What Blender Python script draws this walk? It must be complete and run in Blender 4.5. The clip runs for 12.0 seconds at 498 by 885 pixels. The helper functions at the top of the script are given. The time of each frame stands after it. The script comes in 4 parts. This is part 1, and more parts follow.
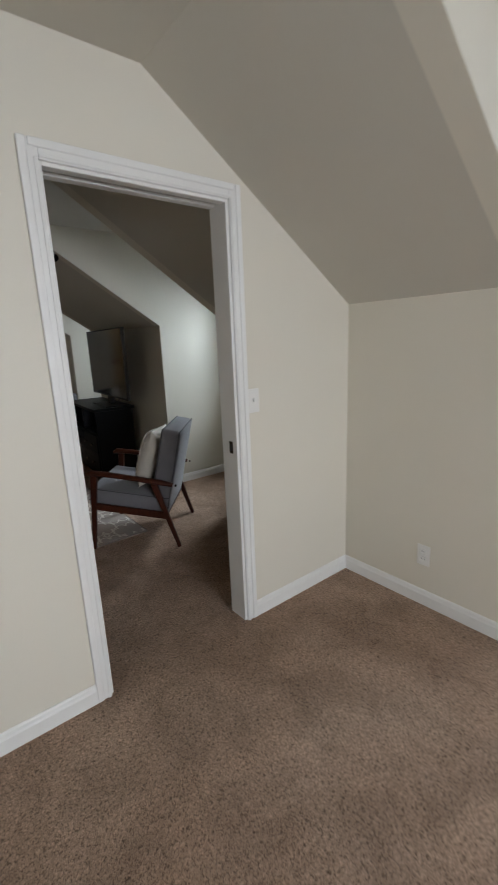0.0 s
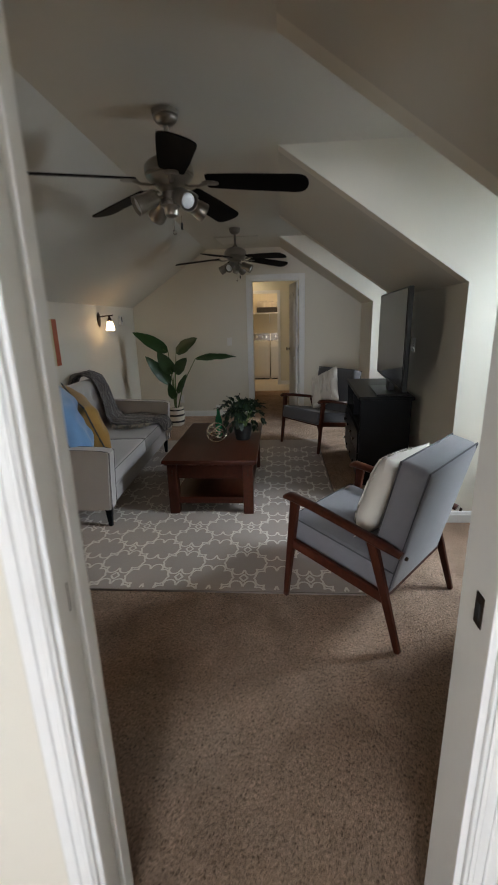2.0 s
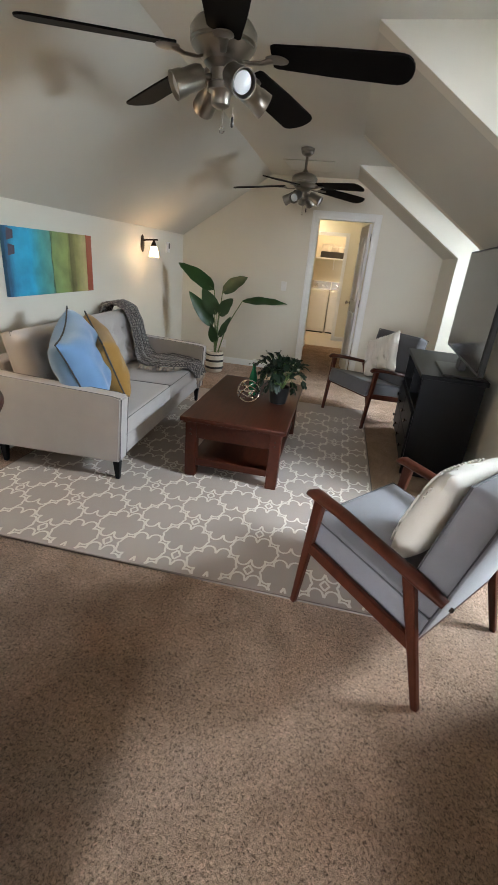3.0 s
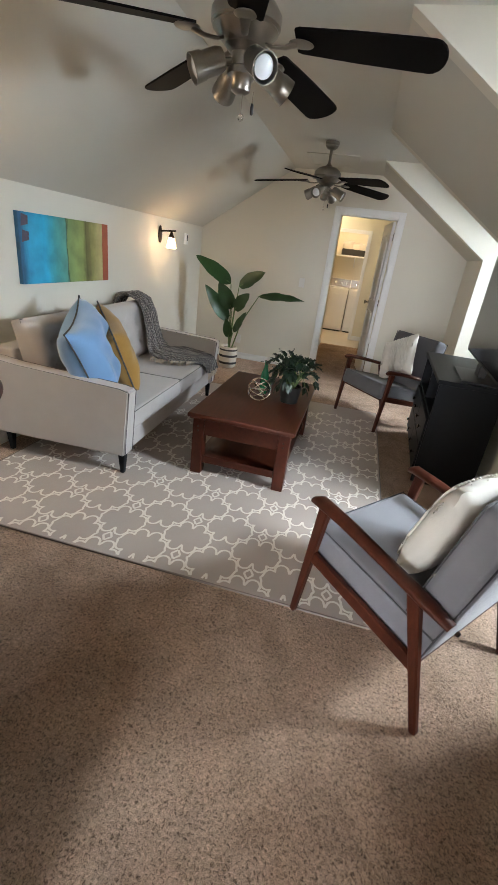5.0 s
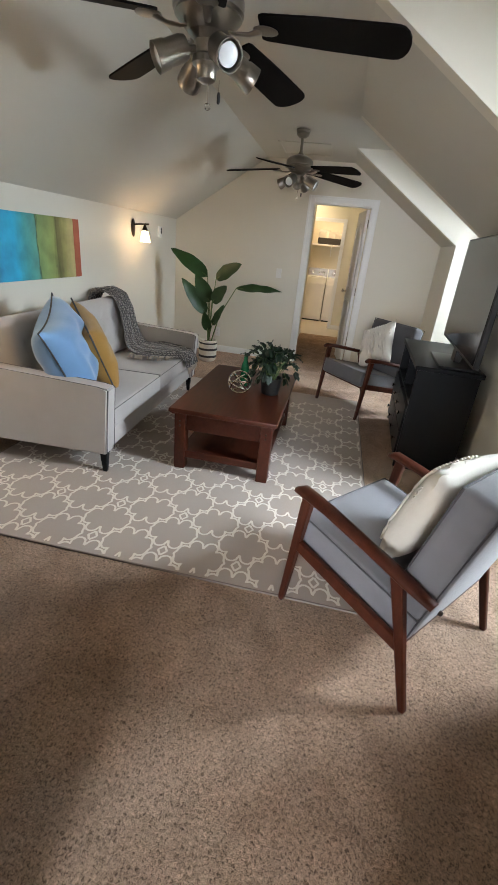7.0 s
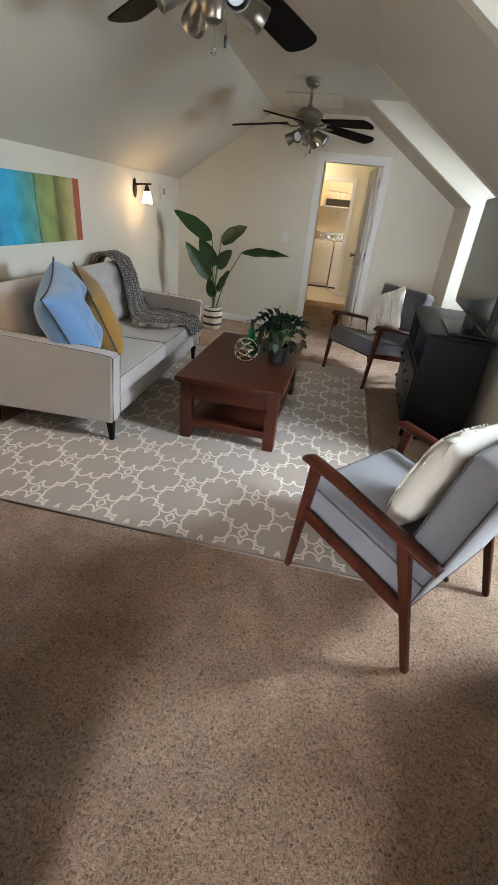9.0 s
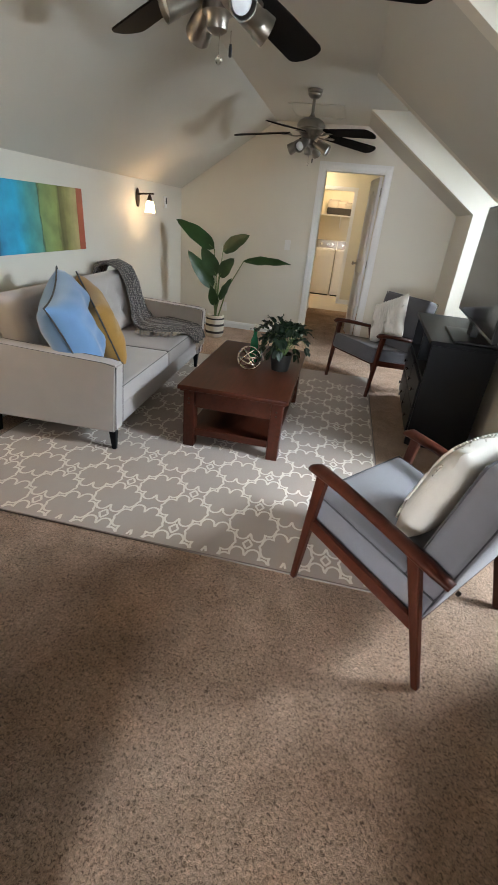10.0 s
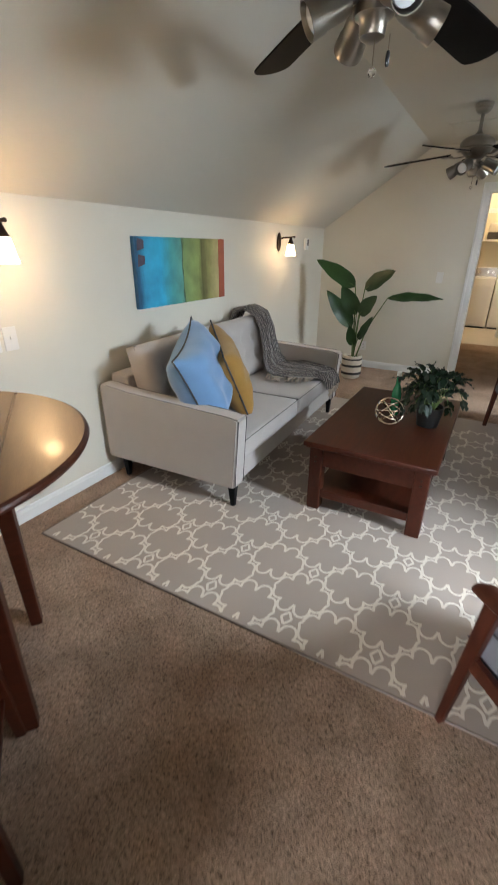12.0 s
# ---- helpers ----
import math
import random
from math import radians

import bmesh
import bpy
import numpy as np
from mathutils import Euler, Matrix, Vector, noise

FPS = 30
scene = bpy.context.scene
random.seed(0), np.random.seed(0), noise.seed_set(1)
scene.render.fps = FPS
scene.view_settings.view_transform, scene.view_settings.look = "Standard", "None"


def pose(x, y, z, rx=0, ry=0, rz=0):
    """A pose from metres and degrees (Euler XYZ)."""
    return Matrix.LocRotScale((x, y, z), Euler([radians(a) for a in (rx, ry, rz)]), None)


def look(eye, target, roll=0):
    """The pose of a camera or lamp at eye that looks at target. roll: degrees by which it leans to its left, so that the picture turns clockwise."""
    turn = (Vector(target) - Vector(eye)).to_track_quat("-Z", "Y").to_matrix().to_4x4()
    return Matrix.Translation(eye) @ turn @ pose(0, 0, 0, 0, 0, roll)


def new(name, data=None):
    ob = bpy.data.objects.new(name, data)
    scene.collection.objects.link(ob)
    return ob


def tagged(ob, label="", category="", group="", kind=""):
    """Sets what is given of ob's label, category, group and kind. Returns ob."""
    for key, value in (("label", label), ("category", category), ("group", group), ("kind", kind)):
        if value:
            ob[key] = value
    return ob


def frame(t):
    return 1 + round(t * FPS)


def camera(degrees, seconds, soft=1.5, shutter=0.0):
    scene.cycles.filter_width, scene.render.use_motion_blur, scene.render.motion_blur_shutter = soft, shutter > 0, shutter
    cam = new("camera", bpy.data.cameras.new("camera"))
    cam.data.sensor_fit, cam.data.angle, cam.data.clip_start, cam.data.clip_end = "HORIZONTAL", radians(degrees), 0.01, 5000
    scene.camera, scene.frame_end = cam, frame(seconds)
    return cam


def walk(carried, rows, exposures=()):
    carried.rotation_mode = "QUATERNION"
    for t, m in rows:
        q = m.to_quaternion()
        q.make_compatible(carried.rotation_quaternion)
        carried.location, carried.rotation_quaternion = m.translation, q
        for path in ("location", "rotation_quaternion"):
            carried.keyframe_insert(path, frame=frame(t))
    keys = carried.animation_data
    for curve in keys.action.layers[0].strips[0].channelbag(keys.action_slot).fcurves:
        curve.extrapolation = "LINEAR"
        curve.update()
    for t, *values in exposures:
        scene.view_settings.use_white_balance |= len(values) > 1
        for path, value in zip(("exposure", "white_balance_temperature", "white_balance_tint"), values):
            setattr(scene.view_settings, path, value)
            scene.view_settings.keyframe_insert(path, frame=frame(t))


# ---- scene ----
cam = camera(60.6, 12.0, shutter=0.4)
PATH = [
    (0, (0.488, 0.345, 1.447), (1.69, 1.875, 0.981), -2.4),
    (0.5, (0.646, 0.522, 1.419), (1.671, 2.171, 0.937), -1.1),
    (1, (0.869, 0.769, 1.439), (1.763, 2.487, 0.939), 1.6),
    (1.5, (1.171, 1.049, 1.418), (1.455, 2.964, 0.914), 0.1),
    (2, (1.332, 1.341, 1.427), (1.181, 3.258, 0.877), -1.6),
    (2.5, (1.361, 1.66, 1.42), (1.281, 3.528, 0.711), 0.8),
    (3, (1.35, 1.784, 1.422), (1.035, 3.596, 0.635), 5.3),
    (5, (1.361, 1.855, 1.425), (0.996, 3.645, 0.613), 7.3),
    (5.5, (1.368, 1.856, 1.437), (1.005, 3.646, 0.623), 7.1),
    (6, (1.363, 1.851, 1.429), (1.014, 3.646, 0.619), 6.8),
    (6.5, (1.376, 1.853, 1.431), (1.08, 3.658, 0.622), 6.0),
    (8.5, (1.365, 1.856, 1.41), (1.087, 3.589, 0.451), 5.5),
    (9, (1.362, 1.857, 1.415), (1.077, 3.587, 0.453), 5.9),
    (9.5, (1.372, 1.861, 1.414), (1.105, 3.599, 0.461), 5.8),
    (10, (1.341, 1.881, 1.411), (1.044, 3.624, 0.478), 5.6),
    (10.5, (1.333, 1.927, 1.402), (0.877, 3.609, 0.421), 6.6),
    (11, (1.356, 1.99, 1.395), (0.71, 3.589, 0.381), 5.0),
    (11.5, (1.341, 2.078, 1.408), (0.472, 3.607, 0.455), 0.3),
    (12, (1.243, 2.229, 1.426), (0.351, 3.815, 0.596), 0.4),
]
EXPOSURES = [(0.0, -1.80), (0.5, -1.72), (1.0, -1.64), (1.5, -1.58), (2.0, -0.98), (2.5, -0.25), (3.0, 0.16), (5.0, 0.25), (12.0, 0.17)]
walk(cam, [(t, look(eye, target, roll)) for t, eye, target, roll in PATH], EXPOSURES)
XL, XR, KL, KR, H = -0.862, 2.49, 0.285, 1.325, 2.41
ZL, ZR, XW = 1.652, 1.62, 3.27
YB, YD0, YD1, YF = -2.2, 1.94, 2.06, 7.85

# ---- light ----
world = bpy.data.worlds.new("world")
scene.world = world
world.use_nodes = True
sky = world.node_tree.nodes.new("ShaderNodeTexSky")
sky.sky_type, sky.sun_disc = "NISHITA", False
sky.sun_elevation, sky.sun_rotation = radians(38), radians(200)
world.node_tree.links.new(sky.outputs[0], world.node_tree.nodes["Background"].inputs[0])
world.node_tree.nodes["Background"].inputs[1].default_value = 0.12


def area_light(name, place, target, w, h, power, colour):
    lamp = bpy.data.lights.new(name, "AREA")
    lamp.shape, lamp.size, lamp.size_y, lamp.energy, lamp.color = "RECTANGLE", w, h, power, colour
    ob = new(name, lamp)
    ob.matrix_world = look(place, target)
    return ob


def point_light(name, place, power, colour, radius=0.03):
    lamp = bpy.data.lights.new(name, "POINT")
    lamp.energy, lamp.color, lamp.shadow_soft_size = power, colour, radius
    ob = new(name, lamp)
    ob.location = place
    return ob


DAY = (0.85, 0.905, 1.0)
SKYLIGHT = (0.77, 0.885, 1.0)
WARM = (1.0, 0.62, 0.30)
DORMERS = ((-0.10, 0.99), (3.20, 4.22), (6.05, 7.06))
POWERS = (90, 215, 130)
for (a, b), watts in zip(DORMERS, POWERS):
    area_light("window_daylight", (XW + 0.65, (a + b) / 2, 1.95), (1.2, (a + b) / 2, 0.40), 0.80, 0.85, watts, SKYLIGHT)

# Fill from an assumed window out of view, added to brighten the first room.
area_light("added_gable_fill", (1.0, YB - 0.55, 1.65), (1.25, 1.5, 0.65), 2.0, 1.5, 440, DAY)

# ---- materials ----


def material(name, colour, rough=0.6, metal=0.0, vary=0.12, scale=8.0, fine=120.0, bump=0.15, depth=0.002, second=None, stretch=(1, 1, 1), sheen=0.0, coat=0.0, spec=0.5):
    """A surface with stains at one scale, grain at another and a fine relief."""
    m = bpy.data.materials.new(name)
    m.use_nodes = True
    n, l = m.node_tree.nodes, m.node_tree.links
    b = n["Principled BSDF"]
    co = n.new("ShaderNodeTexCoord")
    mp = n.new("ShaderNodeMapping")
    mp.inputs["Scale"].default_value = stretch
    l.new(co.outputs["Object"], mp.inputs[0])
    big, small = n.new("ShaderNodeTexNoise"), n.new("ShaderNodeTexNoise")
    big.inputs["Scale"].default_value, small.inputs["Scale"].default_value = scale, fine
    big.inputs["Detail"].default_value = 4
    small.inputs["Detail"].default_value = 3
    for t in (big, small):
        l.new(mp.outputs[0], t.inputs["Vector"])
    ramp = n.new("ShaderNodeMix")
    ramp.data_type = "RGBA"
    dark = second or tuple(c * (1 - vary) for c in colour)
    light = colour if second else tuple(min(1, c * (1 + vary)) for c in colour)
    ramp.inputs["A"].default_value, ramp.inputs["B"].default_value = (*dark, 1), (*light, 1)
    add = n.new("ShaderNodeMath")
    add.operation = "MULTIPLY_ADD"
    add.inputs[1].default_value, add.inputs[2].default_value = 0.6, 0.0
    l.new(small.outputs[0], add.inputs[0])
    tot = n.new("ShaderNodeMath")
    tot.operation = "MULTIPLY_ADD"
    tot.inputs[1].default_value = 1.1
    l.new(big.outputs[0], tot.inputs[0])
    l.new(add.outputs[0], tot.inputs[2])
    sub = n.new("ShaderNodeMath")
    sub.operation, sub.use_clamp = "SUBTRACT", True
    sub.inputs[1].default_value = 0.35
    l.new(tot.outputs[0], sub.inputs[0])
    l.new(sub.outputs[0], ramp.inputs["Factor"])
    l.new(ramp.outputs["Result"], b.inputs["Base Color"])
    b.inputs["Roughness"].default_value, b.inputs["Metallic"].default_value = rough, metal
    b.inputs["Sheen Weight"].default_value = sheen
    b.inputs["Specular IOR Level"].default_value = spec
    b.inputs["Coat Weight"].default_value = coat
    if bump:
        bm = n.new("ShaderNodeBump")
        bm.inputs["Strength"].default_value, bm.inputs["Distance"].default_value = bump, depth
        l.new(small.outputs[0], bm.inputs["Height"])
        l.new(bm.outputs[0], b.inputs["Normal"])
    return m


def glowing(name, colour, strength):
    m = bpy.data.materials.new(name)
    m.use_nodes = True
    b = m.node_tree.nodes["Principled BSDF"]
    b.inputs["Base Color"].default_value = (0.9, 0.85, 0.75, 1)
    b.inputs["Emission Color"].default_value = (*colour, 1)
    b.inputs["Emission Strength"].default_value = strength
    return m


def glass(name, colour=(1, 1, 1), rough=0.0):
    m = bpy.data.materials.new(name)
    m.use_nodes = True
    b = m.node_tree.nodes["Principled BSDF"]
    b.inputs["Base Color"].default_value = (*colour, 1)
    b.inputs["Roughness"].default_value = rough
    b.inputs["Transmission Weight"].default_value = 1
    return m


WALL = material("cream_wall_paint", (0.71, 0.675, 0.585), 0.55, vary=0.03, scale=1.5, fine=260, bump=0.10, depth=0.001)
# The walls' cream, darkened so that bounced light leaves the ceilings dimmer.
CEIL = material("dimmed_ceiling_paint", (0.575, 0.552, 0.487), 0.75, vary=0.03, scale=1.2, fine=180, bump=0.25, depth=0.0015)
TRIM = material("white_trim_paint", (0.80, 0.80, 0.78), 0.35, vary=0.03, scale=3, fine=60, bump=0.03)
HALLWALL = material("warm_hall_paint", (0.74, 0.69, 0.55), 0.6, vary=0.03, scale=1.5, fine=220, bump=0.1, depth=0.001)
WOOD = material("red_brown_wood", (0.080, 0.018, 0.008), 0.38, vary=0.3, scale=5, fine=34, bump=0.05, depth=0.001, second=(0.030, 0.008, 0.004), stretch=(9, 1, 9), coat=0.06, spec=0.2)
CHAIRWOOD = material("walnut_chair_wood", (0.080, 0.020, 0.009), 0.38, scale=7, fine=60, bump=0.05, depth=0.001, second=(0.030, 0.008, 0.005), stretch=(6, 6, 1.2), coat=0.05, spec=0.2)
BLACKWOOD = material("black_painted_wood", (0.0070, 0.0078, 0.0095), 0.42, vary=0.25, scale=4, fine=120, bump=0.05, depth=0.001, spec=0.12)
BLADE = material("dark_fan_blade", (0.0035, 0.0028, 0.0025), 0.6, vary=0.4, scale=5, fine=70, bump=0.05, depth=0.001, spec=0.06)
NICKEL = material("brushed_nickel", (0.32, 0.295, 0.26), 0.33, 1.0, vary=0.08, scale=20, fine=200, bump=0.03, depth=0.0005)
CHROME = material("chrome", (0.62, 0.60, 0.57), 0.16, 1.0, vary=0.04, scale=20, bump=0.0)
BRONZE = material("oil_rubbed_bronze", (0.045, 0.03, 0.022), 0.4, 0.8, vary=0.3, scale=30, bump=0.05)
GOLDWIRE = material("pale_gold_metal", (0.76, 0.70, 0.60), 0.22, 1.0, vary=0.05, bump=0.0)
GREYCLOTH = material("grey_chair_fabric", (0.165, 0.16, 0.172), 0.85, vary=0.10, scale=14, fine=700, bump=0.35, depth=0.001, sheen=0.25)
DARKCLOTH = material("charcoal_chair_fabric", (0.075, 0.072, 0.076), 0.85, vary=0.12, scale=14, fine=700, bump=0.35, depth=0.001, sheen=0.2)
SOFACLOTH = material("warm_grey_sofa_fabric", (0.48, 0.445, 0.425), 0.85, vary=0.06, scale=9, fine=800, bump=0.35, depth=0.001, sheen=0.25)
PIPING = material("dark_piping", (0.07, 0.068, 0.072), 0.8, vary=0.1, scale=40, bump=0.2)
BLUECLOTH = material("blue_velvet", (0.16, 0.32, 0.56), 0.7, vary=0.10, scale=7, fine=500, bump=0.2, depth=0.001, sheen=0.6)
MUSTARD = material("mustard_cloth", (0.36, 0.19, 0.035), 0.8, vary=0.12, scale=10, fine=500, bump=0.3, depth=0.001, sheen=0.3)
CREAMCLOTH = material("cream_pillow_cloth", (0.60, 0.555, 0.48), 0.85, vary=0.06, scale=12, fine=400, bump=0.4, depth=0.002, sheen=0.2)
BLACKPLASTIC = material("black_plastic", (0.005, 0.005, 0.0055), 0.4, vary=0.1, bump=0.02)
SCREEN = material("tv_screen", (0.008, 0.008, 0.009), 0.12, vary=0.05, bump=0.0)
WHITEPLASTIC = material("white_plastic", (0.78, 0.77, 0.74), 0.35, vary=0.02, bump=0.0)
DARKSLOT = material("dark_slot", (0.03, 0.03, 0.03), 0.6, vary=0.1, bump=0.0)
ENAMEL = material("white_enamel", (0.80, 0.79, 0.76), 0.22, vary=0.02, scale=3, bump=0.0)
LEAF = material("dark_green_leaf", (0.016, 0.058, 0.014), 0.38, vary=0.45, scale=9, fine=60, bump=0.2, depth=0.002)
LEAFDARK = material("deep_green_leaf", (0.006, 0.020, 0.008), 0.5, vary=0.5, scale=14, fine=80, bump=0.2, depth=0.002)
STEM = material("green_stem", (0.10, 0.16, 0.05), 0.5, vary=0.3, scale=20, bump=0.1)
BASKET = material("woven_white_basket", (0.66, 0.60, 0.50), 0.85, vary=0.15, scale=30, fine=160, bump=0.6, depth=0.004)
BASKETDARK = material("woven_dark_band", (0.035, 0.032, 0.03), 0.85, vary=0.2, scale=30, fine=160, bump=0.6, depth=0.004)
POTDARK = material("black_pot", (0.007, 0.007, 0.007), 0.5, vary=0.2, bump=0.1)
SOIL = material("potting_soil", (0.03, 0.02, 0.014), 0.95, vary=0.4, scale=40, bump=0.6, depth=0.006)
THROW = material("grey_knit_throw", (0.20, 0.185, 0.18), 0.95, vary=0.3, scale=30, fine=260, bump=0.9, depth=0.006, sheen=0.3)
weave = THROW.node_tree.nodes.new("ShaderNodeTexVoronoi")
weave.distance, weave.inputs["Scale"].default_value, weave.inputs["Randomness"].default_value = "MANHATTAN", 75, 0.25
tone = THROW.node_tree.nodes.new("ShaderNodeValToRGB")
tone.color_ramp.elements[0].position, tone.color_ramp.elements[0].color = 0.48, (0.40, 0.36, 0.33, 1)
tone.color_ramp.elements[1].position, tone.color_ramp.elements[1].color = 0.74, (0.085, 0.078, 0.078, 1)
THROW.node_tree.links.new(THROW.node_tree.nodes["Mapping"].outputs[0], weave.inputs["Vector"])
THROW.node_tree.links.new(weave.outputs["Distance"], tone.inputs[0])
THROW.node_tree.links.new(tone.outputs[0], THROW.node_tree.nodes["Principled BSDF"].inputs["Base Color"])
THROW.node_tree.links.new(weave.outputs["Distance"], THROW.node_tree.nodes["Bump"].inputs["Height"])
FRINGE = material("cream_fringe", (0.55, 0.47, 0.38), 0.9, vary=0.15, scale=40, bump=0.3)
CARPETBACK = material("rug_taupe", (0.40, 0.33, 0.28), 0.95, vary=0.09, scale=4, fine=500, bump=0.5, depth=0.003, sheen=0.2)
RUGLINE = material("rug_cream_line", (0.78, 0.72, 0.64), 0.95, vary=0.06, scale=10, fine=500, bump=0.5, depth=0.003, sheen=0.2)
TILE = material("pale_laundry_floor", (0.55, 0.50, 0.44), 0.4, vary=0.08, scale=4, bump=0.05)
TABLEGOLD = material("amber_table_veneer", (0.25, 0.125, 0.048), 0.38, scale=5, fine=40, bump=0.04, depth=0.001, second=(0.16, 0.072, 0.025), stretch=(1, 9, 9), coat=0.08)
RUGEDGE = material("rug_bound_edge", (0.20, 0.16, 0.135), 0.95, vary=0.1, scale=20, bump=0.3)
GLASS = glass("window_glass")
GREENGLASS = glass("green_bottle_glass", (0.05, 0.34, 0.16), 0.08)
GREENGLASS.node_tree.nodes["Principled BSDF"].inputs["Transmission Weight"].default_value = 0.45
FROST = glowing("lit_frosted_shade", (1.0, 0.70, 0.40), 11.0)
BULB = material("white_bulb", (0.75, 0.78, 0.80), 0.15, vary=0.02, bump=0.0)


def carpet_material():
    """Cut pile: tufts with the shade of the pits between them painted dark, brushed patches, faint traffic stains."""
    m = bpy.data.materials.new("brown_carpet")
    m.use_nodes = True
    n, l = m.node_tree.nodes, m.node_tree.links
    b = n["Principled BSDF"]
    b.inputs["Roughness"].default_value = 1.0
    b.inputs["Specular IOR Level"].default_value = 0.1
    b.inputs["Sheen Weight"].default_value = 0.12
    co = n.new("ShaderNodeTexCoord")

    def cloud(scale, detail, rough, bend=0.0):
        t = n.new("ShaderNodeTexNoise")
        t.inputs["Scale"].default_value, t.inputs["Detail"].default_value = scale, detail
        t.inputs["Roughness"].default_value, t.inputs["Distortion"].default_value = rough, bend
        l.new(co.outputs["Object"], t.inputs["Vector"])
        return t

    def ramp(source, *stops):
        r = n.new("ShaderNodeValToRGB")
        e = r.color_ramp.elements
        while len(e) < len(stops):
            e.new(0.5)
        for k, (at, c) in enumerate(stops):
            e[k].position, e[k].color = at, (*c, 1)
        l.new(source.outputs[0], r.inputs[0])
        return r

    def times(a, c):
        x = n.new("ShaderNodeMix")
        x.data_type, x.blend_type = "RGBA", "MULTIPLY"
        x.inputs["Factor"].default_value = 1
        l.new(a, x.inputs["A"])
        l.new(c, x.inputs["B"])
        return x.outputs["Result"]

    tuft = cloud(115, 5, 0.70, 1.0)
    # Pit shade and bright tuft tips go into the colour, following the bump.
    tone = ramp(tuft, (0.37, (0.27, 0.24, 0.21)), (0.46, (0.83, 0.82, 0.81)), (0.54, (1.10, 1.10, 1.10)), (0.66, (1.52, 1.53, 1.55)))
    brushed = ramp(cloud(4.2, 5, 0.62, 0.6), (0.34, (0.78, 0.76, 0.74)), (0.50, (0.98, 0.98, 0.98)), (0.68, (1.17, 1.17, 1.18)))
    base = ramp(cloud(1.3, 3, 0.5), (0.35, (0.405, 0.266, 0.182)), (0.65, (0.485, 0.340, 0.246)))
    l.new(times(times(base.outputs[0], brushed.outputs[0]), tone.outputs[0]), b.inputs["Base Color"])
    bump = n.new("ShaderNodeBump")
    bump.inputs["Strength"].default_value, bump.inputs["Distance"].default_value = 1.0, 0.018
    l.new(tuft.outputs[0], bump.inputs["Height"])
    l.new(bump.outputs[0], b.inputs["Normal"])
    return m


CARPET = carpet_material()

# ---- mesh helpers ----


def part(name, bm, mat, parent=None, label="", smooth=False):
    me = bpy.data.meshes.new(name)
    bmesh.ops.recalc_face_normals(bm, faces=bm.faces)
    for f in bm.faces:
        f.smooth = smooth
    bm.to_mesh(me)
    bm.free()
    me.materials.append(mat)
    if smooth:
        me.set_sharp_from_angle(angle=radians(50))
    ob = new(name, me)
    ob.parent = parent
    if label:
        ob["label"] = label
    return ob


def thing(name, m, label, category, group="", kind=""):
    ob = new(name)
    ob.matrix_world = m
    ob.empty_display_size = 0.1
    return tagged(ob, label, category, group, kind)


def add_box(bm, x0, x1, y0, y1, z0, z1, bevel=0.0, seg=2, m=None):
    made = bmesh.ops.create_cube(bm, size=1)["verts"]
    for v in made:
        v.co = Vector((x0 + (v.co.x + 0.5) * (x1 - x0), y0 + (v.co.y + 0.5) * (y1 - y0), z0 + (v.co.z + 0.5) * (z1 - z0)))
    if bevel:
        edges = list({e for v in made for e in v.link_edges})
        got = bmesh.ops.bevel(bm, geom=edges, offset=bevel, segments=seg, affect="EDGES", profile=0.5)
        made = list({v for f in got["faces"] for v in f.verts} | {v for v in made if v.is_valid})
    if m is not None:
        bmesh.ops.transform(bm, matrix=m, verts=[v for v in made if v.is_valid])
    return bm


def box(x0, x1, y0, y1, z0, z1, bevel=0.0, seg=2, m=None):
    return add_box(bmesh.new(), x0, x1, y0, y1, z0, z1, bevel, seg, m)


def prism(outline, y0, y1):
    """An outline in x and z, drawn out from y0 to y1."""
    bm = bmesh.new()
    a = [bm.verts.new((x, y0, z)) for x, z in outline]
    b = [bm.verts.new((x, y1, z)) for x, z in outline]
    bm.faces.new(a)
    bm.faces.new(b[::-1])
    for i in range(len(outline)):
        j = (i + 1) % len(outline)
        bm.faces.new((a[i], b[i], b[j], a[j]))
    return bm


def plate(points, thick, axis):
    """A flat outline given in space, thickened along axis."""
    bm = bmesh.new()
    a = [bm.verts.new(p) for p in points]
    b = [bm.verts.new(Vector(p) + Vector(axis) * thick) for p in points]
    bm.faces.new(a)
    bm.faces.new(b[::-1])
    for i in range(len(points)):
        j = (i + 1) % len(points)
        bm.faces.new((a[i], b[i], b[j], a[j]))
    return bm


def turned(profile, n=24, bm=None, m=None):
    """A turned body from (radius, height) pairs."""
    bm = bm or bmesh.new()
    rings, made = [], []
    for r, z in profile:
        ring = [bm.verts.new((max(r, 1e-4) * math.cos(2 * math.pi * i / n), max(r, 1e-4) * math.sin(2 * math.pi * i / n), z)) for i in range(n)]
        rings.append(ring)
        made += ring
    for a, b in zip(rings, rings[1:]):
        for i in range(n):
            bm.faces.new((a[i], a[(i + 1) % n], b[(i + 1) % n], b[i]))
    bm.faces.new(rings[0][::-1])
    bm.faces.new(rings[-1])
    if m is not None:
        bmesh.ops.transform(bm, matrix=m, verts=made)
    return bm


